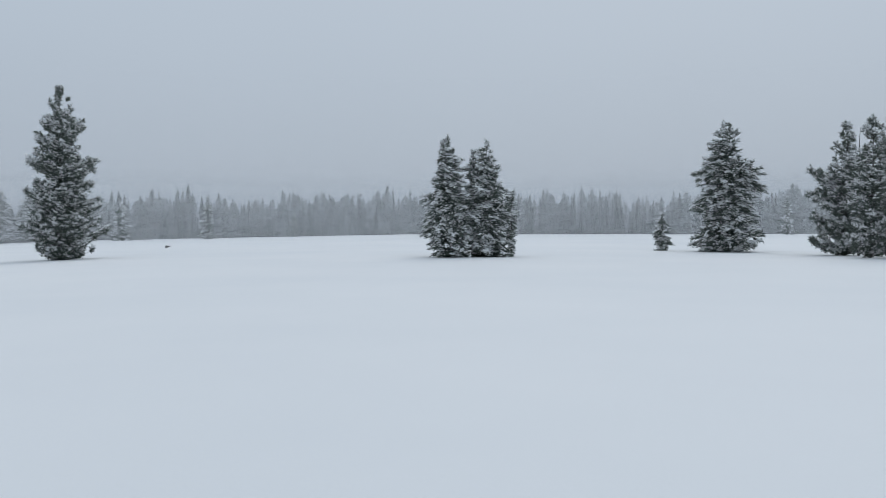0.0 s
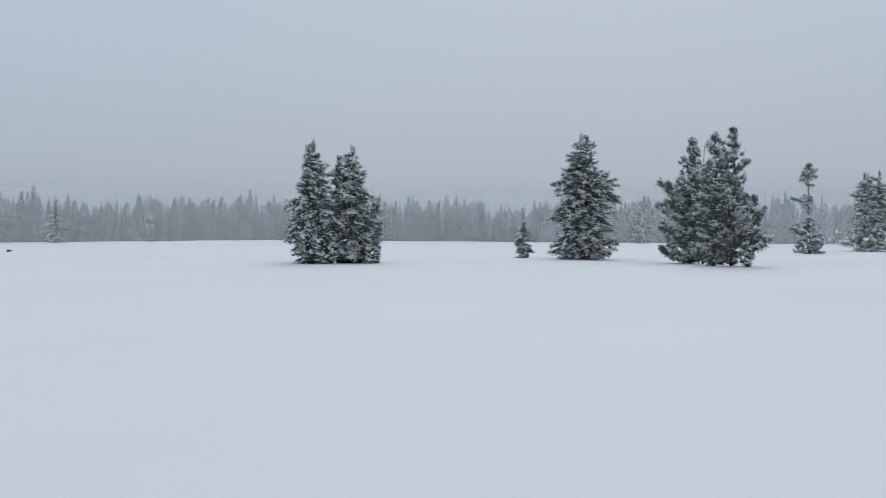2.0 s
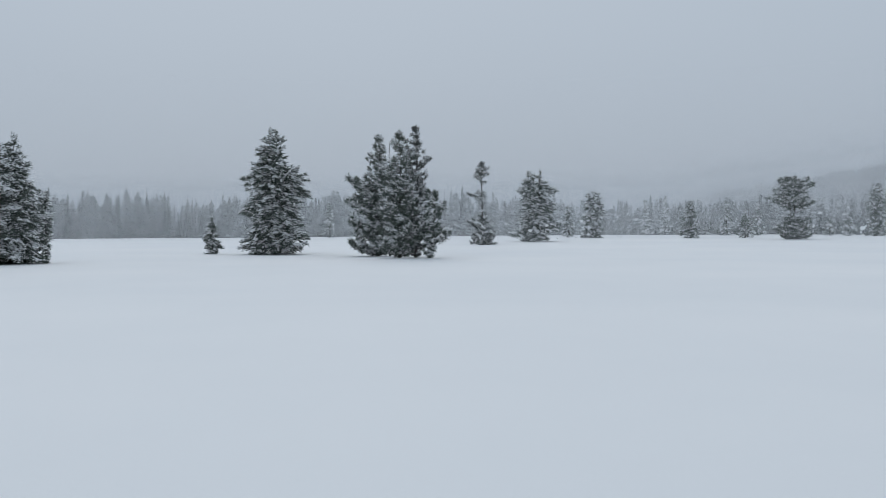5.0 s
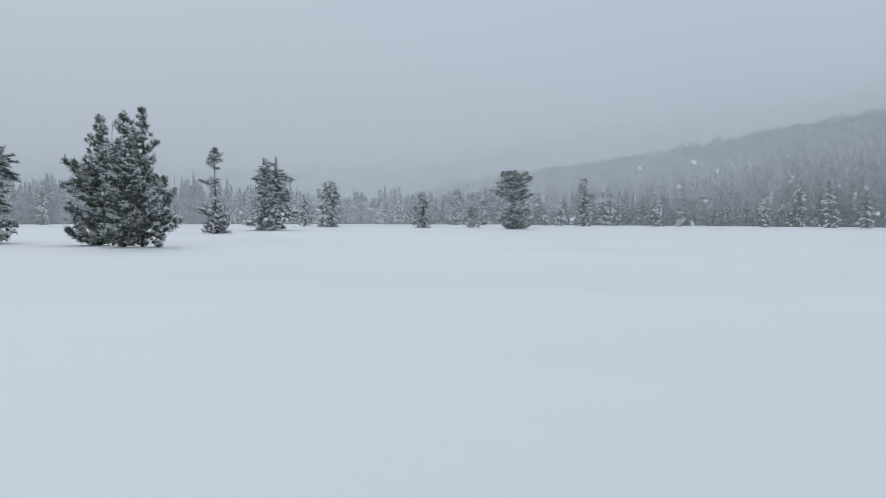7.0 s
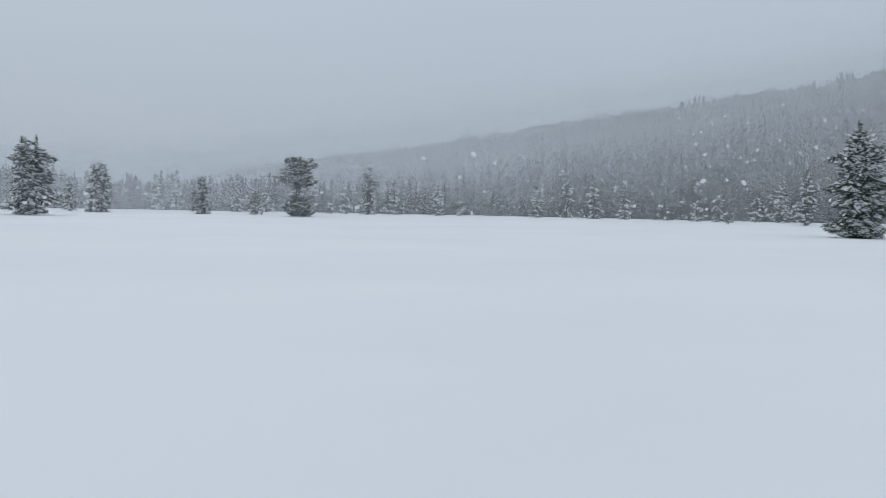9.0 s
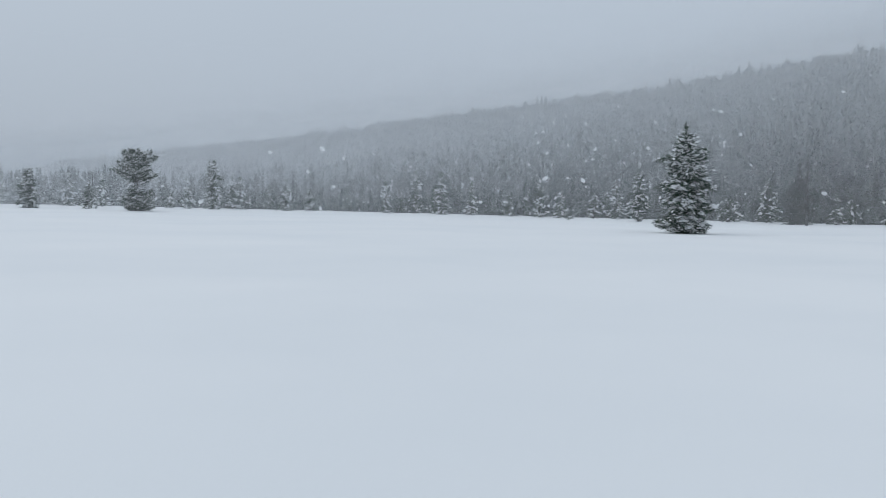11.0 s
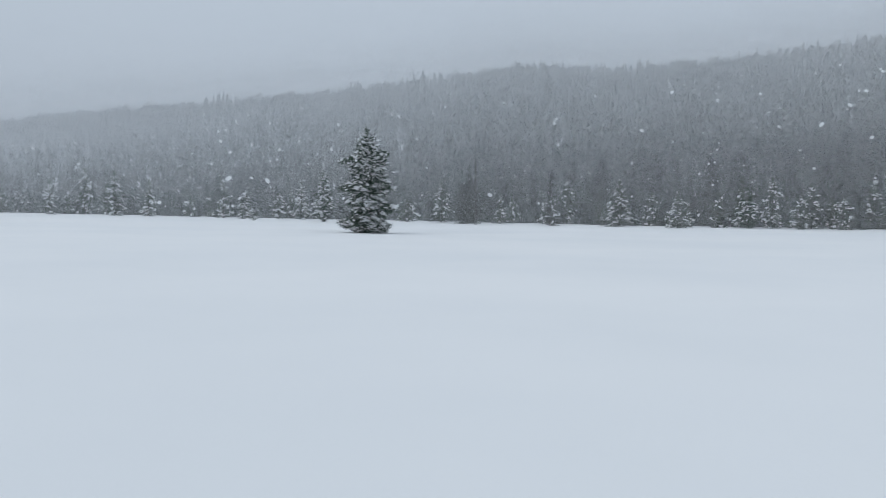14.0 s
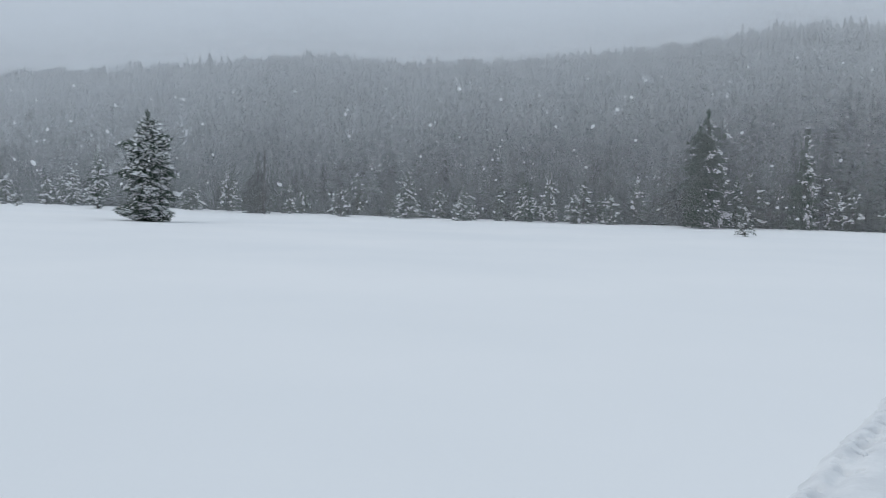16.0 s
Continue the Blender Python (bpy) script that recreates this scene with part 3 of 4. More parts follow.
conifer(32.42, 101.4, 10.07, 3.72, 117,
        "tall thin pine with a tufted top, bare trunk and bushy foot",
        outline=((0.013, 1.96, 1.62), (0.121, 1.22, 1.96), (0.201, 0.95, 1.29), (0.282, 1.69, 1.22), (0.389, 0.81, 0.81), (0.47, 0.2, 0.2), (0.537, 1.35, 0.41), (0.617, 1.76, 0.54), (0.685, 0.27, 0.95), (0.765, 0.34, 1.08), (0.832, 1.02, 1.08), (0.94, 0.68, 1.02), (1.0, 0.2, 0.34)), habit="pine", spray=0.26, fill=0.75, lift=0.15, snow=0.36, bare=((0.37, 0.5, 0.12), (0.5, 0.64, 0.55), (0.64, 0.8, 0.3)), needles=NEEDLES_GREY, group="conifers on the meadow")
conifer(35.86, 120.1, 10.25, 7.70, 118,
        "bushy snow-laden conifer with two tops",
        outline=((0.032, 2.0, 2.41), (0.103, 2.89, 2.57), (0.214, 2.09, 3.85), (0.31, 2.25, 2.41), (0.46, 2.25, 3.69), (0.571, 1.84, 2.09), (0.706, 2.25, 2.89), (0.841, 1.36, 1.76), (0.921, 0.96, 1.28), (1.0, 0.64, 0.96)), spray=0.3, fill=0.85, snow=0.6, stems=((-0.6, 0.97), (0.9, 1.0)), group="conifers on the meadow")
conifer(38.16, 155.6, 5.80, 2.91, 119,
        "small pointed snowy conifer",
        style="full", spray=0.32, fill=0.52, snow=0.68, group="conifers on the meadow")
conifer(39.83, 146.7, 8.18, 4.31, 120,
        "narrow snow-dusted conifer with three tops",
        outline=((0.036, 2.34, 1.76), (0.217, 1.95, 1.95), (0.458, 1.66, 1.95), (0.699, 1.27, 1.76), (0.88, 0.88, 1.56), (1.0, 0.39, 1.17)), spray=0.3, snow=0.6, stems=((0, 1), (-0.8, 0.93), (0.9, 0.95)), group="conifers on the meadow")
conifer(46.02, 141.9, 6.11, 3.22, 121,
        "short bushy dark conifer with snow",
        outline=((0.045, 1.8, 1.61), (0.209, 1.71, 1.52), (0.507, 1.71, 1.24), (0.701, 1.33, 0.95), (1.0, 0.38, 0.38)), spray=0.28, snow=0.45, stems=((-0.4, 0.95), (0.4, 1)), group="conifers on the meadow")
conifer(49.42, 140.1, 3.97, 3.55, 122,
        "low snow-covered bushy conifer around a dead stick",
        style="bush", spray=0.33, fill=0.52, snow=0.68, group="conifers on the meadow")
conifer(52.19, 128.8, 8.75, 4.81, 123,
        "flat-topped pine with a bare forked trunk and bushy foot",
        outline=((0.018, 1.96, 2.62), (0.179, 2.13, 2.54), (0.312, 1.64, 2.62), (0.393, 0.82, 1.15), (0.482, 0.82, 2.45), (0.589, 1.96, 2.7), (0.67, 3.11, 2.29), (0.768, 2.29, 2.04), (0.875, 2.04, 2.78), (0.955, 2.13, 2.29), (1.0, 0.98, 1.31)), habit="pine", spray=0.34, snow=0.36, stems=((-0.35, 1), (0.3, 0.97)), lift=0.05, bare=((0.36, 0.55, 0.08),), fill=1.1, group="conifers on the meadow")
conifer(56.89, 155.0, 9.03, 4.35, 124,
        "slim snowy conifer before the forest edge",
        style="column", spray=0.3, fill=0.52, snow=0.44, stems=((-0.43, 1.0), (0.43, 0.95)), group="conifers along the forest edge")
conifer(43.21, 190.0, 7.53, 3.30, 125,
        "grey-green conifer at the forest edge",
        style="full", spray=0.44, fill=0.52, snow=0.68, group="conifers along the forest edge")
conifer(44.48, 185.0, 8.06, 3.21, 126,
        "pointed conifer at the forest edge",
        style="spire", spray=0.44, fill=0.52, snow=0.65, group="conifers along the forest edge")
conifer(48.27, 175.0, 6.91, 3.97, 127,
        "broad snowy conifer at the forest edge",
        style="spire", spray=0.44, fill=0.52, snow=0.68, group="conifers along the forest edge")
conifer(50.16, 172.0, 5.87, 3.22, 128,
        "snowy conifer at the forest edge",
        style="spire", spray=0.44, fill=0.52, snow=0.68, group="conifers along the forest edge")
conifer(54.31, 165.0, 2.85, 1.98, 129,
        "tiny snow-capped conifer at the forest edge",
        style="bush", spray=0.41, fill=0.52, snow=0.68, group="conifers along the forest edge")
conifer(55.35, 162.0, 3.81, 2.81, 130,
        "snow-capped young conifer at the forest edge",
        style="full", spray=0.41, fill=0.52, snow=0.68, group="conifers along the forest edge")
conifer(58.15, 165.0, 6.84, 3.08, 131,
        "thin conifer at the forest edge",
        style="spire", spray=0.41, fill=0.52, snow=0.59, group="conifers along the forest edge")
conifer(58.63, 165.0, 6.14, 3.75, 132,
        "snowy conifer at the forest edge",
        style="spire", spray=0.41, fill=0.52, snow=0.53, group="conifers along the forest edge")
conifer(61.55, 160.0, 6.14, 4.06, 133,
        "broad snowy conifer at the forest edge",
        style="spire", spray=0.41, fill=0.52, snow=0.53, group="conifers along the forest edge")
conifer(63.11, 156.0, 3.92, 2.50, 134,
        "small snow-covered conifer at the forest edge",
        style="full", spray=0.41, fill=0.52, snow=0.55, group="conifers along the forest edge")
conifer(68.20, 152.0, 5.63, 2.44, 135,
        "narrow snow-covered conifer at the forest edge",
        style="column", spray=0.41, fill=0.52, snow=0.55, group="conifers along the forest edge")
conifer(70.22, 155.0, 7.88, 3.10, 136,
        "tall conifer at the forest edge",
        style="column", spray=0.41, fill=0.52, snow=0.53, group="conifers along the forest edge")
conifer(71.94, 150.0, 7.50, 3.61, 137,
        "tall snowy conifer at the forest edge",
        style="spire", spray=0.41, fill=0.52, snow=0.59, group="conifers along the forest edge")
conifer(74.04, 146.0, 5.83, 2.92, 138,
        "neat pointed snow-laden conifer at the forest edge",
        style="spire", spray=0.39, fill=0.52, snow=0.55, group="conifers along the forest edge")
conifer(76.52, 146.0, 3.91, 2.73, 139,
        "snow-laden conifer at the forest edge",
        style="full", spray=0.39, fill=0.52, snow=0.55, group="conifers along the forest edge")
conifer(78.60, 142.0, 6.11, 3.22, 140,
        "rounded snow-laden conifer at the forest edge",
        style="full", spray=0.39, fill=0.52, snow=0.55, group="conifers along the forest edge")
conifer(79.92, 140.0, 4.07, 2.80, 141,
        "bushy snow-laden conifer at the forest edge",
        style="full", spray=0.39, fill=0.52, snow=0.55, group="conifers along the forest edge")
conifer(80.56, 118.3, 1.33, 1.90, 142,
        "tiny conifer alone on the snow before the forest",
        style="full", spray=0.16, fill=0.52, snow=0.59, group="conifers along the forest edge")
conifer(82.16, 138.0, 4.13, 3.13, 143,
        "rounded snowy conifer at the forest edge",
        style="full", spray=0.39, fill=0.52, snow=0.55, group="conifers along the forest edge")
conifer(83.64, 138.0, 5.70, 2.95, 144,
        "snowy conifer at the forest edge",
        style="full", spray=0.39, fill=0.52, snow=0.55, group="conifers along the forest edge")
conifer(85.10, 117.0, 8.09, 3.59, 145,
        "slim neat conifer with snow on every bough",
        outline=((0.028, 0.86, 0.43), (0.131, 1.73, 1.3), (0.271, 1.3, 1.44), (0.411, 1.3, 1.3), (0.692, 0.86, 0.72), (0.832, 0.58, 0.58), (1.0, 0.07, 0.07)), spray=0.28, snow=0.5, needles=NEEDLES_GREEN, group="conifers on the meadow")
conifer(87.99, 74.2, 9.29, 5.75, 146,
        "dark green bushy conifer with bright snow clods standing alone",
        outline=((0.015, 0.84, 1.96), (0.092, 2.9, 1.77), (0.149, 1.17, 1.96), (0.236, 1.31, 2.8), (0.282, 2.05, 2.05), (0.333, 0.93, 1.96), (0.415, 2.57, 2.24), (0.477, 1.03, 1.96), (0.549, 1.31, 1.77), (0.682, 2.15, 1.87), (0.733, 1.31, 1.91), (0.815, 1.07, 1.17), (0.918, 0.7, 0.75), (1.0, 0.09, 0.09)), spray=0.22, snow=0.66, wind=0.35, droop=0.15, needles=NEEDLES_GREEN, group="conifers on the meadow")
conifer(90.75, 130.0, 3.43, 4.34, 147,
        "low snowy conifer thicket at the forest edge",
        style="bush", spray=0.33, fill=0.52, snow=0.37, group="conifers along the forest edge")
conifer(93.02, 128.0, 6.48, 4.10, 148,
        "snow-laden bushy conifer at the forest edge",
        style="full", spray=0.31, fill=0.52, snow=0.37, group="conifers along the forest edge")
conifer(94.84, 121.0, 8.40, 5.20, 149,
        "dark sparse conifer around a dead trunk",
        style="spire", spray=0.27, fill=0.75, snow=0.07, needles=NEEDLES_GREY, group="conifers on the meadow")
conifer(97.01, 126.0, 4.27, 2.86, 150,
        "small snowy conifer at the forest edge",
        style="spire", spray=0.28, fill=0.52, snow=0.37, group="conifers along the forest edge")
conifer(100.33, 116.0, 4.06, 3.41, 151,
        "dark shaggy bush-like conifer with a broken top",
        style="column", spray=0.3, fill=0.52, snow=0.29, needles=NEEDLES_GREY, group="conifers on the meadow")
conifer(104.88, 114.0, 6.27, 5.63, 152,
        "wide snow-laden conifer at the forest edge",
        style="spire", spray=0.28, fill=0.52, snow=0.37, group="conifers along the forest edge")
conifer(108.63, 108.0, 4.52, 3.75, 153,
        "pointed snow-laden conifer at the forest edge",
        style="spire", spray=0.31, fill=0.52, snow=0.37, group="conifers along the forest edge")
conifer(112.89, 107.0, 5.06, 4.00, 154,
        "green bushy conifer with snow clods at the forest edge",
        style="full", spray=0.31, fill=0.52, snow=0.31, needles=NEEDLES_GREEN, group="conifers along the forest edge")
conifer(114.37, 108.0, 6.27, 2.88, 155,
        "snow-laden conifer at the forest edge",
        style="full", spray=0.31, fill=0.52, snow=0.37, group="conifers along the forest edge")
conifer(116.02, 105.0, 3.85, 3.08, 156,
        "bushy conifer at the forest edge",
        style="full", spray=0.3, fill=0.52, snow=0.36, group="conifers along the forest edge")
conifer(118.43, 104.0, 3.56, 3.05, 157,
        "low snowy young conifer at the forest edge",
        style="full", spray=0.3, fill=0.52, snow=0.37, group="conifers along the forest edge")
conifer(124.37, 96.0, 12.90, 6.15, 158,
        "tall dark green conifer with snow clods at the forest edge",
        outline=((0.015, 2.75, 3.06), (0.137, 2.45, 2.75), (0.429, 2.45, 2.33), (0.527, 2.33, 2.2), (0.673, 2.08, 1.59), (0.771, 1.96, 1.84), (0.82, 1.1, 1.35), (0.941, 0.61, 0.67), (1.0, 0.12, 0.12)), spray=0.3, snow=0.13, wind=0.9, needles=NEEDLES_GREEN, group="conifers along the forest edge")
conifer(126.27, 97.0, 5.66, 2.59, 159,
        "slim conifer leaning on a taller dark conifer",
        style="spire", spray=0.3, fill=0.52, snow=0.19, needles=NEEDLES_GREEN, group="conifers on the meadow")
conifer(126.90, 69.6, 2.10, 2.04, 160,
        "small young conifer with snowy boughs before the forest",
        style="spire", spray=0.14, fill=0.52, snow=0.53, group="conifers along the forest edge")
conifer(130.27, 96.0, 10.80, 3.97, 161,
        "tall narrow dark conifer hung with snow",
        outline=((0.016, 1.77, 1.77), (0.154, 1.65, 1.59), (0.319, 1.53, 1.42), (0.593, 1.06, 1.06), (0.703, 0.71, 0.71), (0.813, 0.35, 0.59), (1.0, 0.06, 0.06)), spray=0.3, snow=0.2, wind=0.8, needles=NEEDLES_GREEN, group="conifers on the meadow")
conifer(132.12, 97.0, 4.33, 2.85, 162,
        "bushy young conifer at the forest edge",
        style="full", spray=0.3, fill=0.52, snow=0.31, group="conifers along the forest edge")
rng_edge = np.random.default_rng(77)
for az_e in list(np.arange(60.2, 84, 2.9)) + list(np.arange(97.8, 136, 1.85)):
    az_e = float(az_e + rng_edge.uniform(-0.5, 0.5))
    tall = float(rng_edge.uniform(3.0, 6.4))
    conifer(az_e, float(edge_distance(az_e)) + float(rng_edge.uniform(-3, 5)), tall, tall * float(rng_edge.uniform(0.5, 0.75)), int(rng_edge.integers(1000, 9999)),
            "young snow-laden conifer growing in the row along the forest edge", style=("full", "spire", "column")[int(rng_edge.integers(3))], spray=0.40, fill=0.6,
            snow=float(rng_edge.uniform(0.12, 0.29)), group="conifers along the forest edge")
dead_tree(26.16, 65.7, 8.97, 201, "grey dead spike rising between thicket pines", thick=0.10, twigs=18, reach=0.6, low=0.5)
dead_tree(49.56, 145.7, 6.09, 202, "thin dead stick in a snowy bush", thick=0.11, twigs=8, reach=0.4, lean=(0.05, 0.0))
dead_tree(95.33, 115.1, 9.29, 203, "tall grey dead trunk with short twigs before the forest", thick=0.17, twigs=110, reach=2.1)
dead_tree(29.91, 196.0, 10.96, 204, "grey dead snag in the far forest", thick=0.16, twigs=16, reach=0.7)

# ---------------------------------------------------------------- small dark thing on the snow
def stump(az, r):
    x, y, z = place(az, r)
    thing = new("broken_stump")
    thing.location, thing.scale = (x, y, z), (0.75, 0.75, 0.8)
    tagged(thing, "dark broken stump poking out of the snow", "stump")
    rng = np.random.default_rng(5)
    v, f = tube([(0, 0, -0.1), (0.02, 0, 0.14), (-0.03, 0.02, 0.30), (-0.06, 0.02, 0.34)], [0.24, 0.21, 0.16, 0.05], 9)
    v = v + rng.normal(0, 0.025, v.shape)
    part("stub", mesh_from("stub", v, f), BARK, thing)
    v, f = tube([(0.0, 0, 0.10), (0.35, 0.10, 0.22), (0.62, 0.16, 0.18)], [0.13, 0.09, 0.03], 7)
    part("root", mesh_from("root", v, f), BARK, thing)
    v, f = tube([(0.10, 0.02, 0.24), (0.35, 0.10, 0.30), (0.58, 0.15, 0.25)], [0.03, 0.06, 0.02], 7)
    part("snow", mesh_from("snow", v, f), SNOW_LOAD, thing, "cap of snow")


stump(-18.1, 108)


# ---------------------------------------------------------------- woods
STAND_AZ, STAND = (-40, 28, 45, 72, 95, 118, 140), (1.0, 1.0, 0.72, 0.66, 0.80, 1.0, 1.15)


def grown(az, r):
    """Trees stand lower along the middle of the meadow's edge; higher up the hill they are all alike."""
    low = np.interp(az, STAND_AZ, STAND)
    return low + (1 - low) * np.clip((r - edge_distance(az) - 60) / 60, 0, 1)


def forest(name, label, az_from, az_to, count, depth, height, seed, tiers, spokes, mat, fat=0.17):
    """Woods of many narrow conifers behind the meadow's edge, each a stem with ragged whorls of boughs.
    depth: function of the bearing, giving near and far distance."""
    rng = np.random.default_rng(seed)
    i = np.arange(count)
    az = az_from + (az_to - az_from) * ((0.13 + i * 0.7548776662) % 1.0) + rng.normal(0, 0.25, count)
    near, far = depth(az)
    r = np.sqrt(((0.37 + i * 0.5698402910) % 1.0) * (far ** 2 - near ** 2) + near ** 2)
    x, y = r * np.sin(np.radians(az)), r * np.cos(np.radians(az))
    base = np.stack([x, y, ground_z(x, y) - 0.1], -1)
    stand = 0.90 + 0.11 * np.sin(az * 0.7 + seed) * np.sin(az * 0.23 + 1.7) + 0.08 * np.sin(az * 2.9)
    h = height * np.clip(rng.normal(0.92, 0.13, count), 0.3, 1.1) * stand * grown(az, r)
    half = h * fat * rng.uniform(0.7, 1.25, count)
    lean = rng.normal(0, 0.02, (count, 1, 2))
    # whorls: an apex and a ring of spokes, long and short in turn
    u = (np.arange(tiers)[None] + rng.uniform(-0.25, 0.25, (count, tiers))) / tiers
    u = np.clip(u, 0.0, 0.97)
    reach = half[:, None] * ((1 - u) ** 0.85 + 0.03) * rng.uniform(0.7, 1.15, (count, tiers))
    top = u * h[:, None] + h[:, None] / tiers * rng.uniform(1.3, 1.9, (count, tiers))
    top = np.minimum(top, h[:, None])
    ang = rng.uniform(0, 6.283, (count, tiers, 1)) + np.arange(spokes) * 6.283 / spokes + rng.uniform(-0.3, 0.3, (count, tiers, spokes))
    long = np.where(np.arange(spokes) % 2 == 0, 1.0, 0.5) * rng.uniform(0.65, 1.25, (count, tiers, spokes))
    ring_r = reach[..., None] * long
    ring_z = u[..., None] * h[:, None, None] + rng.normal(0, 0.2, (count, tiers, spokes)) * (h / tiers)[:, None, None] + 0.15
    ring = np.stack([np.sin(ang) * ring_r, np.cos(ang) * ring_r, ring_z], -1)
    apex = np.stack([rng.normal(0, 0.05, top.shape), rng.normal(0, 0.05, top.shape), top], -1)[:, :, None]
    v = np.concatenate([apex, ring], 2)
    v[..., :2] += lean[:, :, None] * v[..., 2:]
    v = (v + base[:, None, None]).reshape(-1, 3)
    k = np.arange(spokes)
    fan = np.stack([np.zeros(spokes, dtype=int), 1 + (k + 1) % spokes, 1 + k], -1)
    f = (fan[None] + (np.arange(count * tiers) * (spokes + 1))[:, None, None]).reshape(-1, 3)
    # stems
    stem = np.array([(0, 0, 0), (1, 0, 0), (0.5, 0.9, 0), (0.5, 0.35, 1)], dtype=float) - np.array((0.5, 0.35, 0))
    sv = base[:, None] + stem[None] * np.stack([h * 0.016, h * 0.016, h * 1.0], -1)[:, None]
    sf = np.array([(0, 1, 3), (1, 2, 3), (2, 0, 3)])[None] + (np.arange(count) * 4)[:, None, None]
    v, f = joined([(v, f), (sv.reshape(-1, 3), sf.reshape(-1, 3))])
    ob = part(name, mesh_from(name, v, f), mat, smooth=True)
    return tagged(ob, label, "forest", kind="stuff")


def shaggy_woods(name, label, az_from, az_to, count, depth, height, seed, tiers, per_tier, mat, fat=0.2):
    """Nearer woods, in which single boughs show: conifers of many drooping boughs."""
    rng = np.random.default_rng(seed)
    i = np.arange(count)
    az = az_from + (az_to - az_from) * ((0.13 + i * 0.7548776662) % 1.0) + rng.normal(0, 0.3, count)
    near, far = depth(az)
    r = np.sqrt(((0.37 + i * 0.5698402910) % 1.0) * (far ** 2 - near ** 2) + near ** 2)
    x, y = r * np.sin(np.radians(az)), r * np.cos(np.radians(az))
    base = np.stack([x, y, ground_z(x, y)], -1)[:, None]
    h = height * np.clip(rng.normal(0.85, 0.24, count), 0.3, 1.4) * grown(az, r)
    half = h * fat * rng.uniform(0.7, 1.3, count)
    n = tiers * per_tier
    u = np.tile(np.repeat((np.arange(tiers) + 0.3) / tiers, per_tier), (count, 1)) + rng.uniform(-0.5, 0.5, (count, n)) / tiers
    u = np.clip(u * 0.97 + 0.02, 0.02, 0.99)
    phi = rng.uniform(0, 6.283, (count, n))
    reach = half[:, None] * ((1 - u) ** 0.8 + 0.05) * rng.uniform(0.55, 1.15, (count, n))
    out = np.stack([np.sin(phi), np.cos(phi), np.zeros_like(phi)], -1)
    at = base + out * (reach * 0.32)[..., None] + np.array((0, 0, 1.0)) * (u * h[:, None])[..., None]
    way = out + np.array((0, 0, 1.0)) * rng.normal(-0.2, 0.25, (count, n))[..., None]
    wide, long = np.maximum(reach * 0.40, 0.09), np.maximum(reach * 0.68, 0.11)
    thick = np.maximum(h[:, None] / tiers * 0.40, 0.09) * np.ones((1, n))
    v, f = clumps(rng, DART, DART_F, at.reshape(-1, 3), way.reshape(-1, 3), long.ravel(), wide.ravel(), thick.ravel(), 0.35)
    stem = np.array([(0, 0, 0), (1, 0, 0), (0.5, 0.9, 0), (0.5, 0.35, 1)], dtype=float) - np.array((0.5, 0.35, 0))
    sv = base + stem[None] * np.stack([h * 0.013, h * 0.013, h * 1.0], -1)[:, None]
    sf = np.array([(0, 1, 3), (1, 2, 3), (2, 0, 3)])[None] + (np.arange(count) * 4)[:, None, None]
    v, f = joined([(v, f), (sv.reshape(-1, 3), sf.reshape(-1, 3))])
    ob = part(name, mesh_from(name, v, f), mat)
    return tagged(ob, label, "forest", kind="stuff")


forest("far_forest", "hazy grey snow-dusted conifer forest standing beyond the meadow", -34, 52, 2900,
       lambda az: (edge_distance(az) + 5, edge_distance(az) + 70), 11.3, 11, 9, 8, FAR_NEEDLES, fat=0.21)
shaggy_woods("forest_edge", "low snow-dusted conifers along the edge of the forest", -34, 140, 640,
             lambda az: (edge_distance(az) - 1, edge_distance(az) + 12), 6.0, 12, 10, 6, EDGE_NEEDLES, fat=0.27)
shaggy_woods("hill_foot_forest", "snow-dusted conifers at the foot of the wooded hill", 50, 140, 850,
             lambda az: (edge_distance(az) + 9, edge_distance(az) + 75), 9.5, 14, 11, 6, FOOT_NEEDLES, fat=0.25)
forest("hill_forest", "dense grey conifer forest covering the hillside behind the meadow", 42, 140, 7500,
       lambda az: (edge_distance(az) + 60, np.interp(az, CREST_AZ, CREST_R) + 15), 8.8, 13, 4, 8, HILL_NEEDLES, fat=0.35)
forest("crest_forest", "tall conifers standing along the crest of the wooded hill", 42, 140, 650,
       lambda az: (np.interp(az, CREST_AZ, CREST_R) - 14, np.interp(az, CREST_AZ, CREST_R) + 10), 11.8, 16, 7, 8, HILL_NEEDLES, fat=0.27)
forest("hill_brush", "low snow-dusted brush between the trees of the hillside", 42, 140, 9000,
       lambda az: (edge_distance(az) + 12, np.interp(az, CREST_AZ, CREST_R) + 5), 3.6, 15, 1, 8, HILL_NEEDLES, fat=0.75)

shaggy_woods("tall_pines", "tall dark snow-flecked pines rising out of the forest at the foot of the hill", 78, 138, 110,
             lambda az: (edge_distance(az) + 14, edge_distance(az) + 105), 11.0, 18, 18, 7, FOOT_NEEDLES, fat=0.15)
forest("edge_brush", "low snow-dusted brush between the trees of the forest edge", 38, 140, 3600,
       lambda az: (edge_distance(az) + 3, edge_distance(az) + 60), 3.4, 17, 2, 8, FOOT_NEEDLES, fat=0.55)


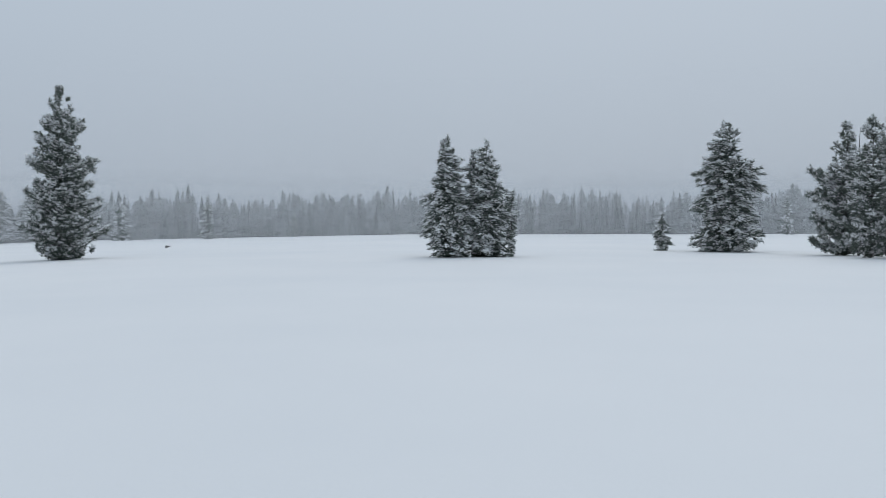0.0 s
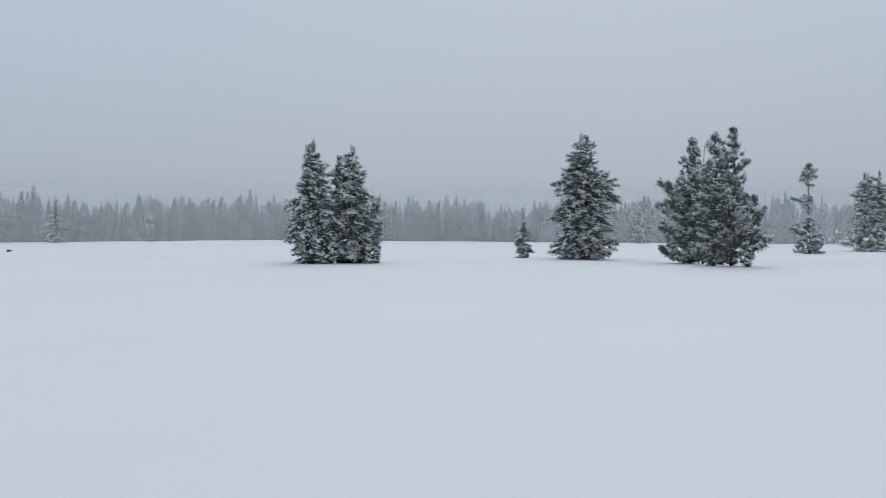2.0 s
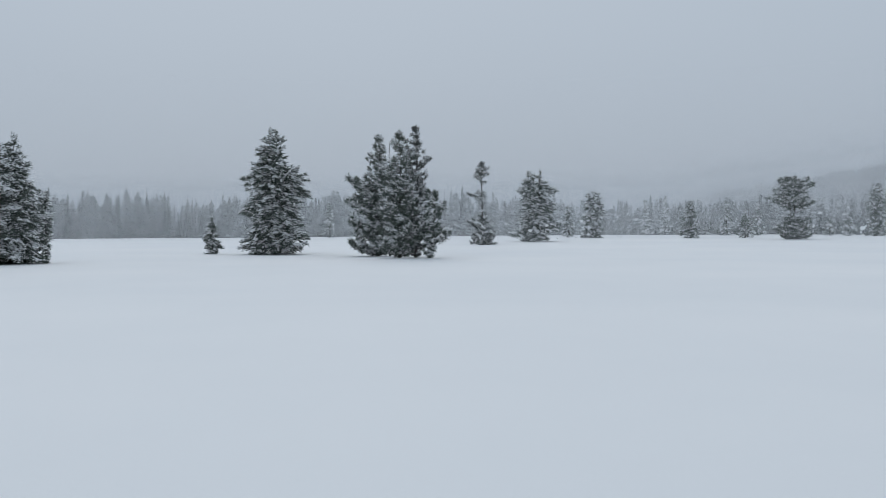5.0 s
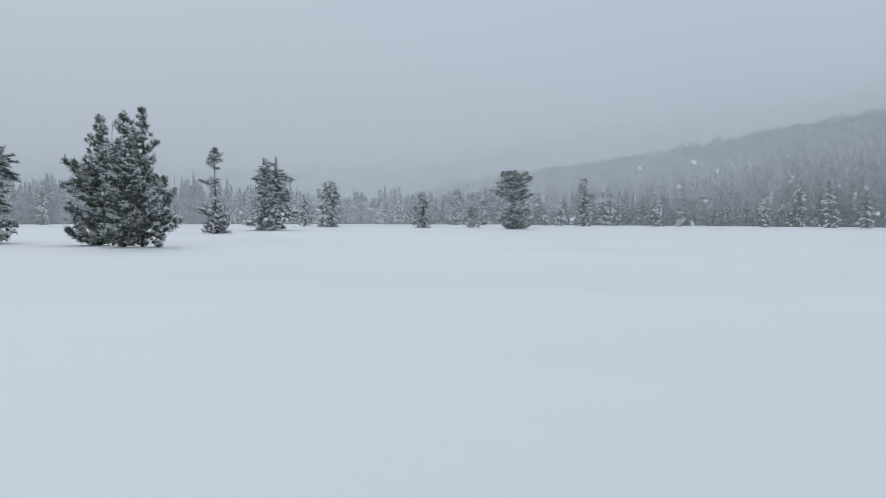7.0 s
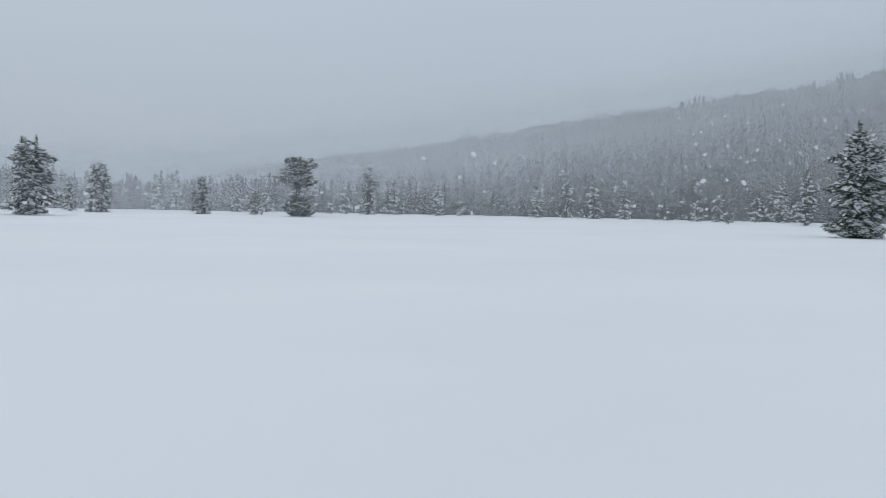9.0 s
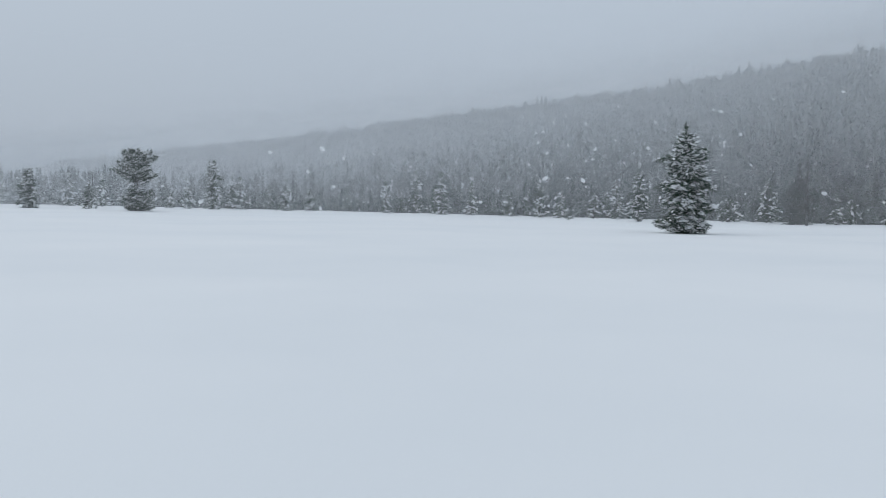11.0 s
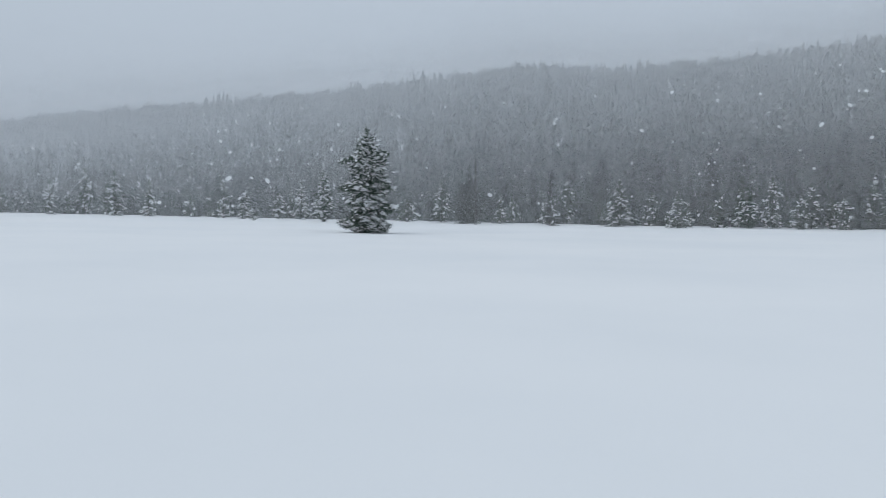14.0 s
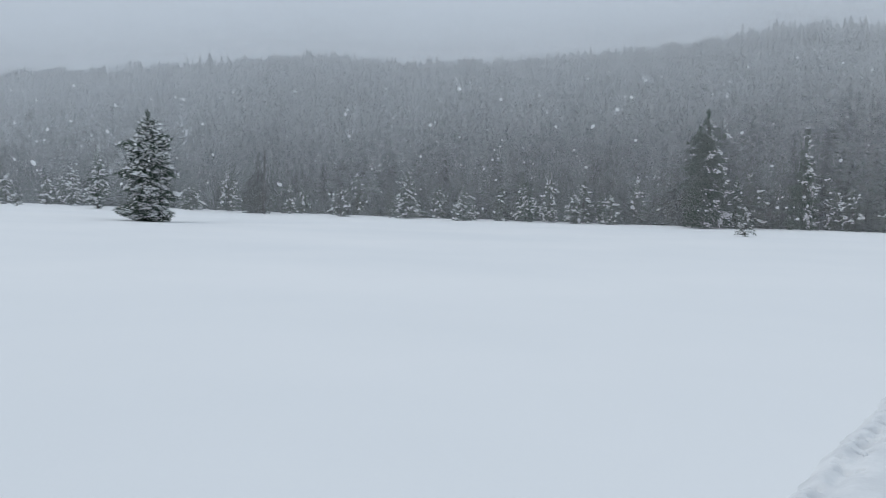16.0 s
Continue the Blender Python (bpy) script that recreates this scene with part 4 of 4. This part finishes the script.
# ---------------------------------------------------------------- falling snow
def flake_cloud():
    """Turns the loose vertices of a mesh into tiny round flakes of the size that each one stores."""
    g = bpy.data.node_groups.new("flake_cloud", "GeometryNodeTree")
    g.interface.new_socket("Geometry", in_out="INPUT", socket_type="NodeSocketGeometry")
    g.interface.new_socket("Geometry", in_out="OUTPUT", socket_type="NodeSocketGeometry")
    n, l = g.nodes, g.links
    a, z, pts = n.new("NodeGroupInput"), n.new("NodeGroupOutput"), n.new("GeometryNodeMeshToPoints")
    size, mat = n.new("GeometryNodeInputNamedAttribute"), n.new("GeometryNodeSetMaterial")
    size.data_type = "FLOAT"
    size.inputs["Name"].default_value = "flake_radius"
    mat.inputs["Material"].default_value = FLAKE
    l.new(a.outputs[0], pts.inputs["Mesh"])
    l.new(size.outputs[0], pts.inputs["Radius"])
    l.new(pts.outputs[0], mat.inputs["Geometry"])
    l.new(mat.outputs[0], z.inputs[0])
    return g


def flake_points(at, size, cloud):
    me = bpy.data.meshes.new("snowfall")
    me.vertices.add(len(at))
    me.vertices.foreach_set("co", at.ravel())
    me.attributes.new("flake_radius", "FLOAT", "POINT").data.foreach_set("value", size)
    me.update()
    ob = part("snowfall", me, FLAKE)
    ob.modifiers.new("flakes", "NODES").node_group = cloud
    tagged(ob, "fine falling snow hanging in a grey haze before the woods", "falling snow", kind="stuff")


def snowfall(seed, turn_no, count, total, thin, cloud):
    """Fine flakes evenly spread through the air: thin over the far meadow, thick before and between the woods.
    thin: share of the view that the flakes close in each metre."""
    rng = np.random.default_rng(seed)

    def layers(az):
        edge = edge_distance(az)
        low = np.interp(az, EDGE_AZ, EDGE_EL) - 0.9
        top = np.maximum(np.interp(az, CREST_AZ, CREST_EL) + 1.4, 3.2)
        first, start = 0.42 * edge, edge * np.interp(az, (30, 42, 56, 70, 105), (0.93, 0.89, 0.90, 0.94, 1.0))
        end = np.interp(az, (25, 45, 60, 75, 95, 120, 140), (270, 290, 340, 380, 410, 400, 390))
        thick = np.interp(az, VEIL_AZ, VEIL) / (end - start)
        near = thin * (start - first)
        return low, top, thick, first, start, near, near + thick * (end - start)

    # bearings are drawn by how much snow stands there
    grid = np.linspace(-34, 140, 800)
    low, top, thick, first, start, near, whole = layers(grid)
    weight = whole * (top - low + 0.45)
    share = np.concatenate([[0], np.cumsum((weight[1:] + weight[:-1]) / 2)])
    angle = math.sqrt(share[-1] * radians(grid[1] - grid[0]) * radians(1.0) / (total * math.pi))
    i = np.arange(count) + turn_no * count
    az = np.interp((0.5 + i * 0.7548776662) % 1.0, share / share[-1], grid)
    low, top, thick, first, start, near, whole = layers(az)
    rank = (0.5 + i * 0.5698402910) % 1.0
    tail = np.log(np.clip((1 - rank) / 0.12, 1e-3, 1))
    el = low + (top - low) * np.where(rank < 0.88, rank / 0.88, 1 - tail * 0.12 / 0.88)
    az, el = az + rng.normal(0, 0.008, count), el + rng.normal(0, 0.008, count)
    depth = rng.uniform(0, 1, count) * whole
    r = np.where(depth < near, first + depth / thin, start + (depth - near) / thick)
    x, y = r * np.sin(np.radians(az)), r * np.cos(np.radians(az))
    z = EYE + r * np.tan(np.radians(el))
    keep = (z > ground_z(x, y) + 0.2) & ((r < start) | (el > low + 0.87))
    at, size = np.stack([x, y, z], -1)[keep].astype(np.float32), (angle * r * rng.uniform(0.75, 1.25, len(r)))[keep].astype(np.float32)
    flake_points(at, size, cloud)


def near_snowfall(seed, count, veil, cloud):
    """The same fine flakes in the air over the near meadow, before its single trees. veil: the share of the view they close."""
    rng = np.random.default_rng(seed)
    i = np.arange(count)
    az, el = -34 + 174 * ((0.5 + i * 0.7548776662) % 1.0), -0.9 + 11.5 * ((0.5 + i * 0.5698402910) % 1.0)
    r = rng.uniform(28, 52, count)
    angle = math.sqrt(veil * radians(174) * radians(11.5) / (count * math.pi))
    at = np.stack([r * np.sin(np.radians(az)), r * np.cos(np.radians(az)), EYE + r * np.tan(np.radians(el))], -1)
    flake_points(at.astype(np.float32), (angle * r * rng.uniform(0.75, 1.25, count)).astype(np.float32), cloud)


def snowflakes(seed, count):
    """Single flakes that fall close enough to be told apart against the woods."""
    rng = np.random.default_rng(seed)
    az, r = rng.uniform(30, 140, count), 4 + 30 * rng.uniform(0, 1, count) ** 0.7
    el = rng.uniform(0, 1, count) * np.interp(az, CREST_AZ, CREST_EL)
    at = np.stack([r * np.sin(np.radians(az)), r * np.cos(np.radians(az)), EYE + r * np.tan(np.radians(el))], -1)
    s = rng.uniform(0.005, 0.0155, count)
    bm = bmesh.new()
    bmesh.ops.create_icosphere(bm, subdivisions=1, radius=1.0)
    ball = np.array([q.co[:] for q in bm.verts])
    ball_f = np.array([[q.index for q in k.verts] for k in bm.faces])
    bm.free()
    v, f = clumps(rng, ball, ball_f, at, rng.normal(0, 1, (count, 3)), s * 1.15, s, s * 0.8, 0.25)
    ob = part("snowflakes", mesh_from("snowflakes", v, f), SNOW_LOAD, smooth=True)
    tagged(ob, "single white snowflakes drifting down before the dark hillside", "snowflakes", kind="stuff")


snowflakes(24, 2300)
VEIL_AZ, VEIL = (-34, 22, 38, 46, 54, 64, 76, 95, 112, 128, 140), (1.02, 1.08, 1.85, 1.72, 1.4, 1.2, 1.06, 1.08, 1.12, 1.24, 1.28)
CLOUD = flake_cloud()
for flurry in range(3):
    snowfall(21 + flurry, flurry, 6000000, 18000000, 0.0022, CLOUD)
near_snowfall(31, 4000000, 0.035, CLOUD)
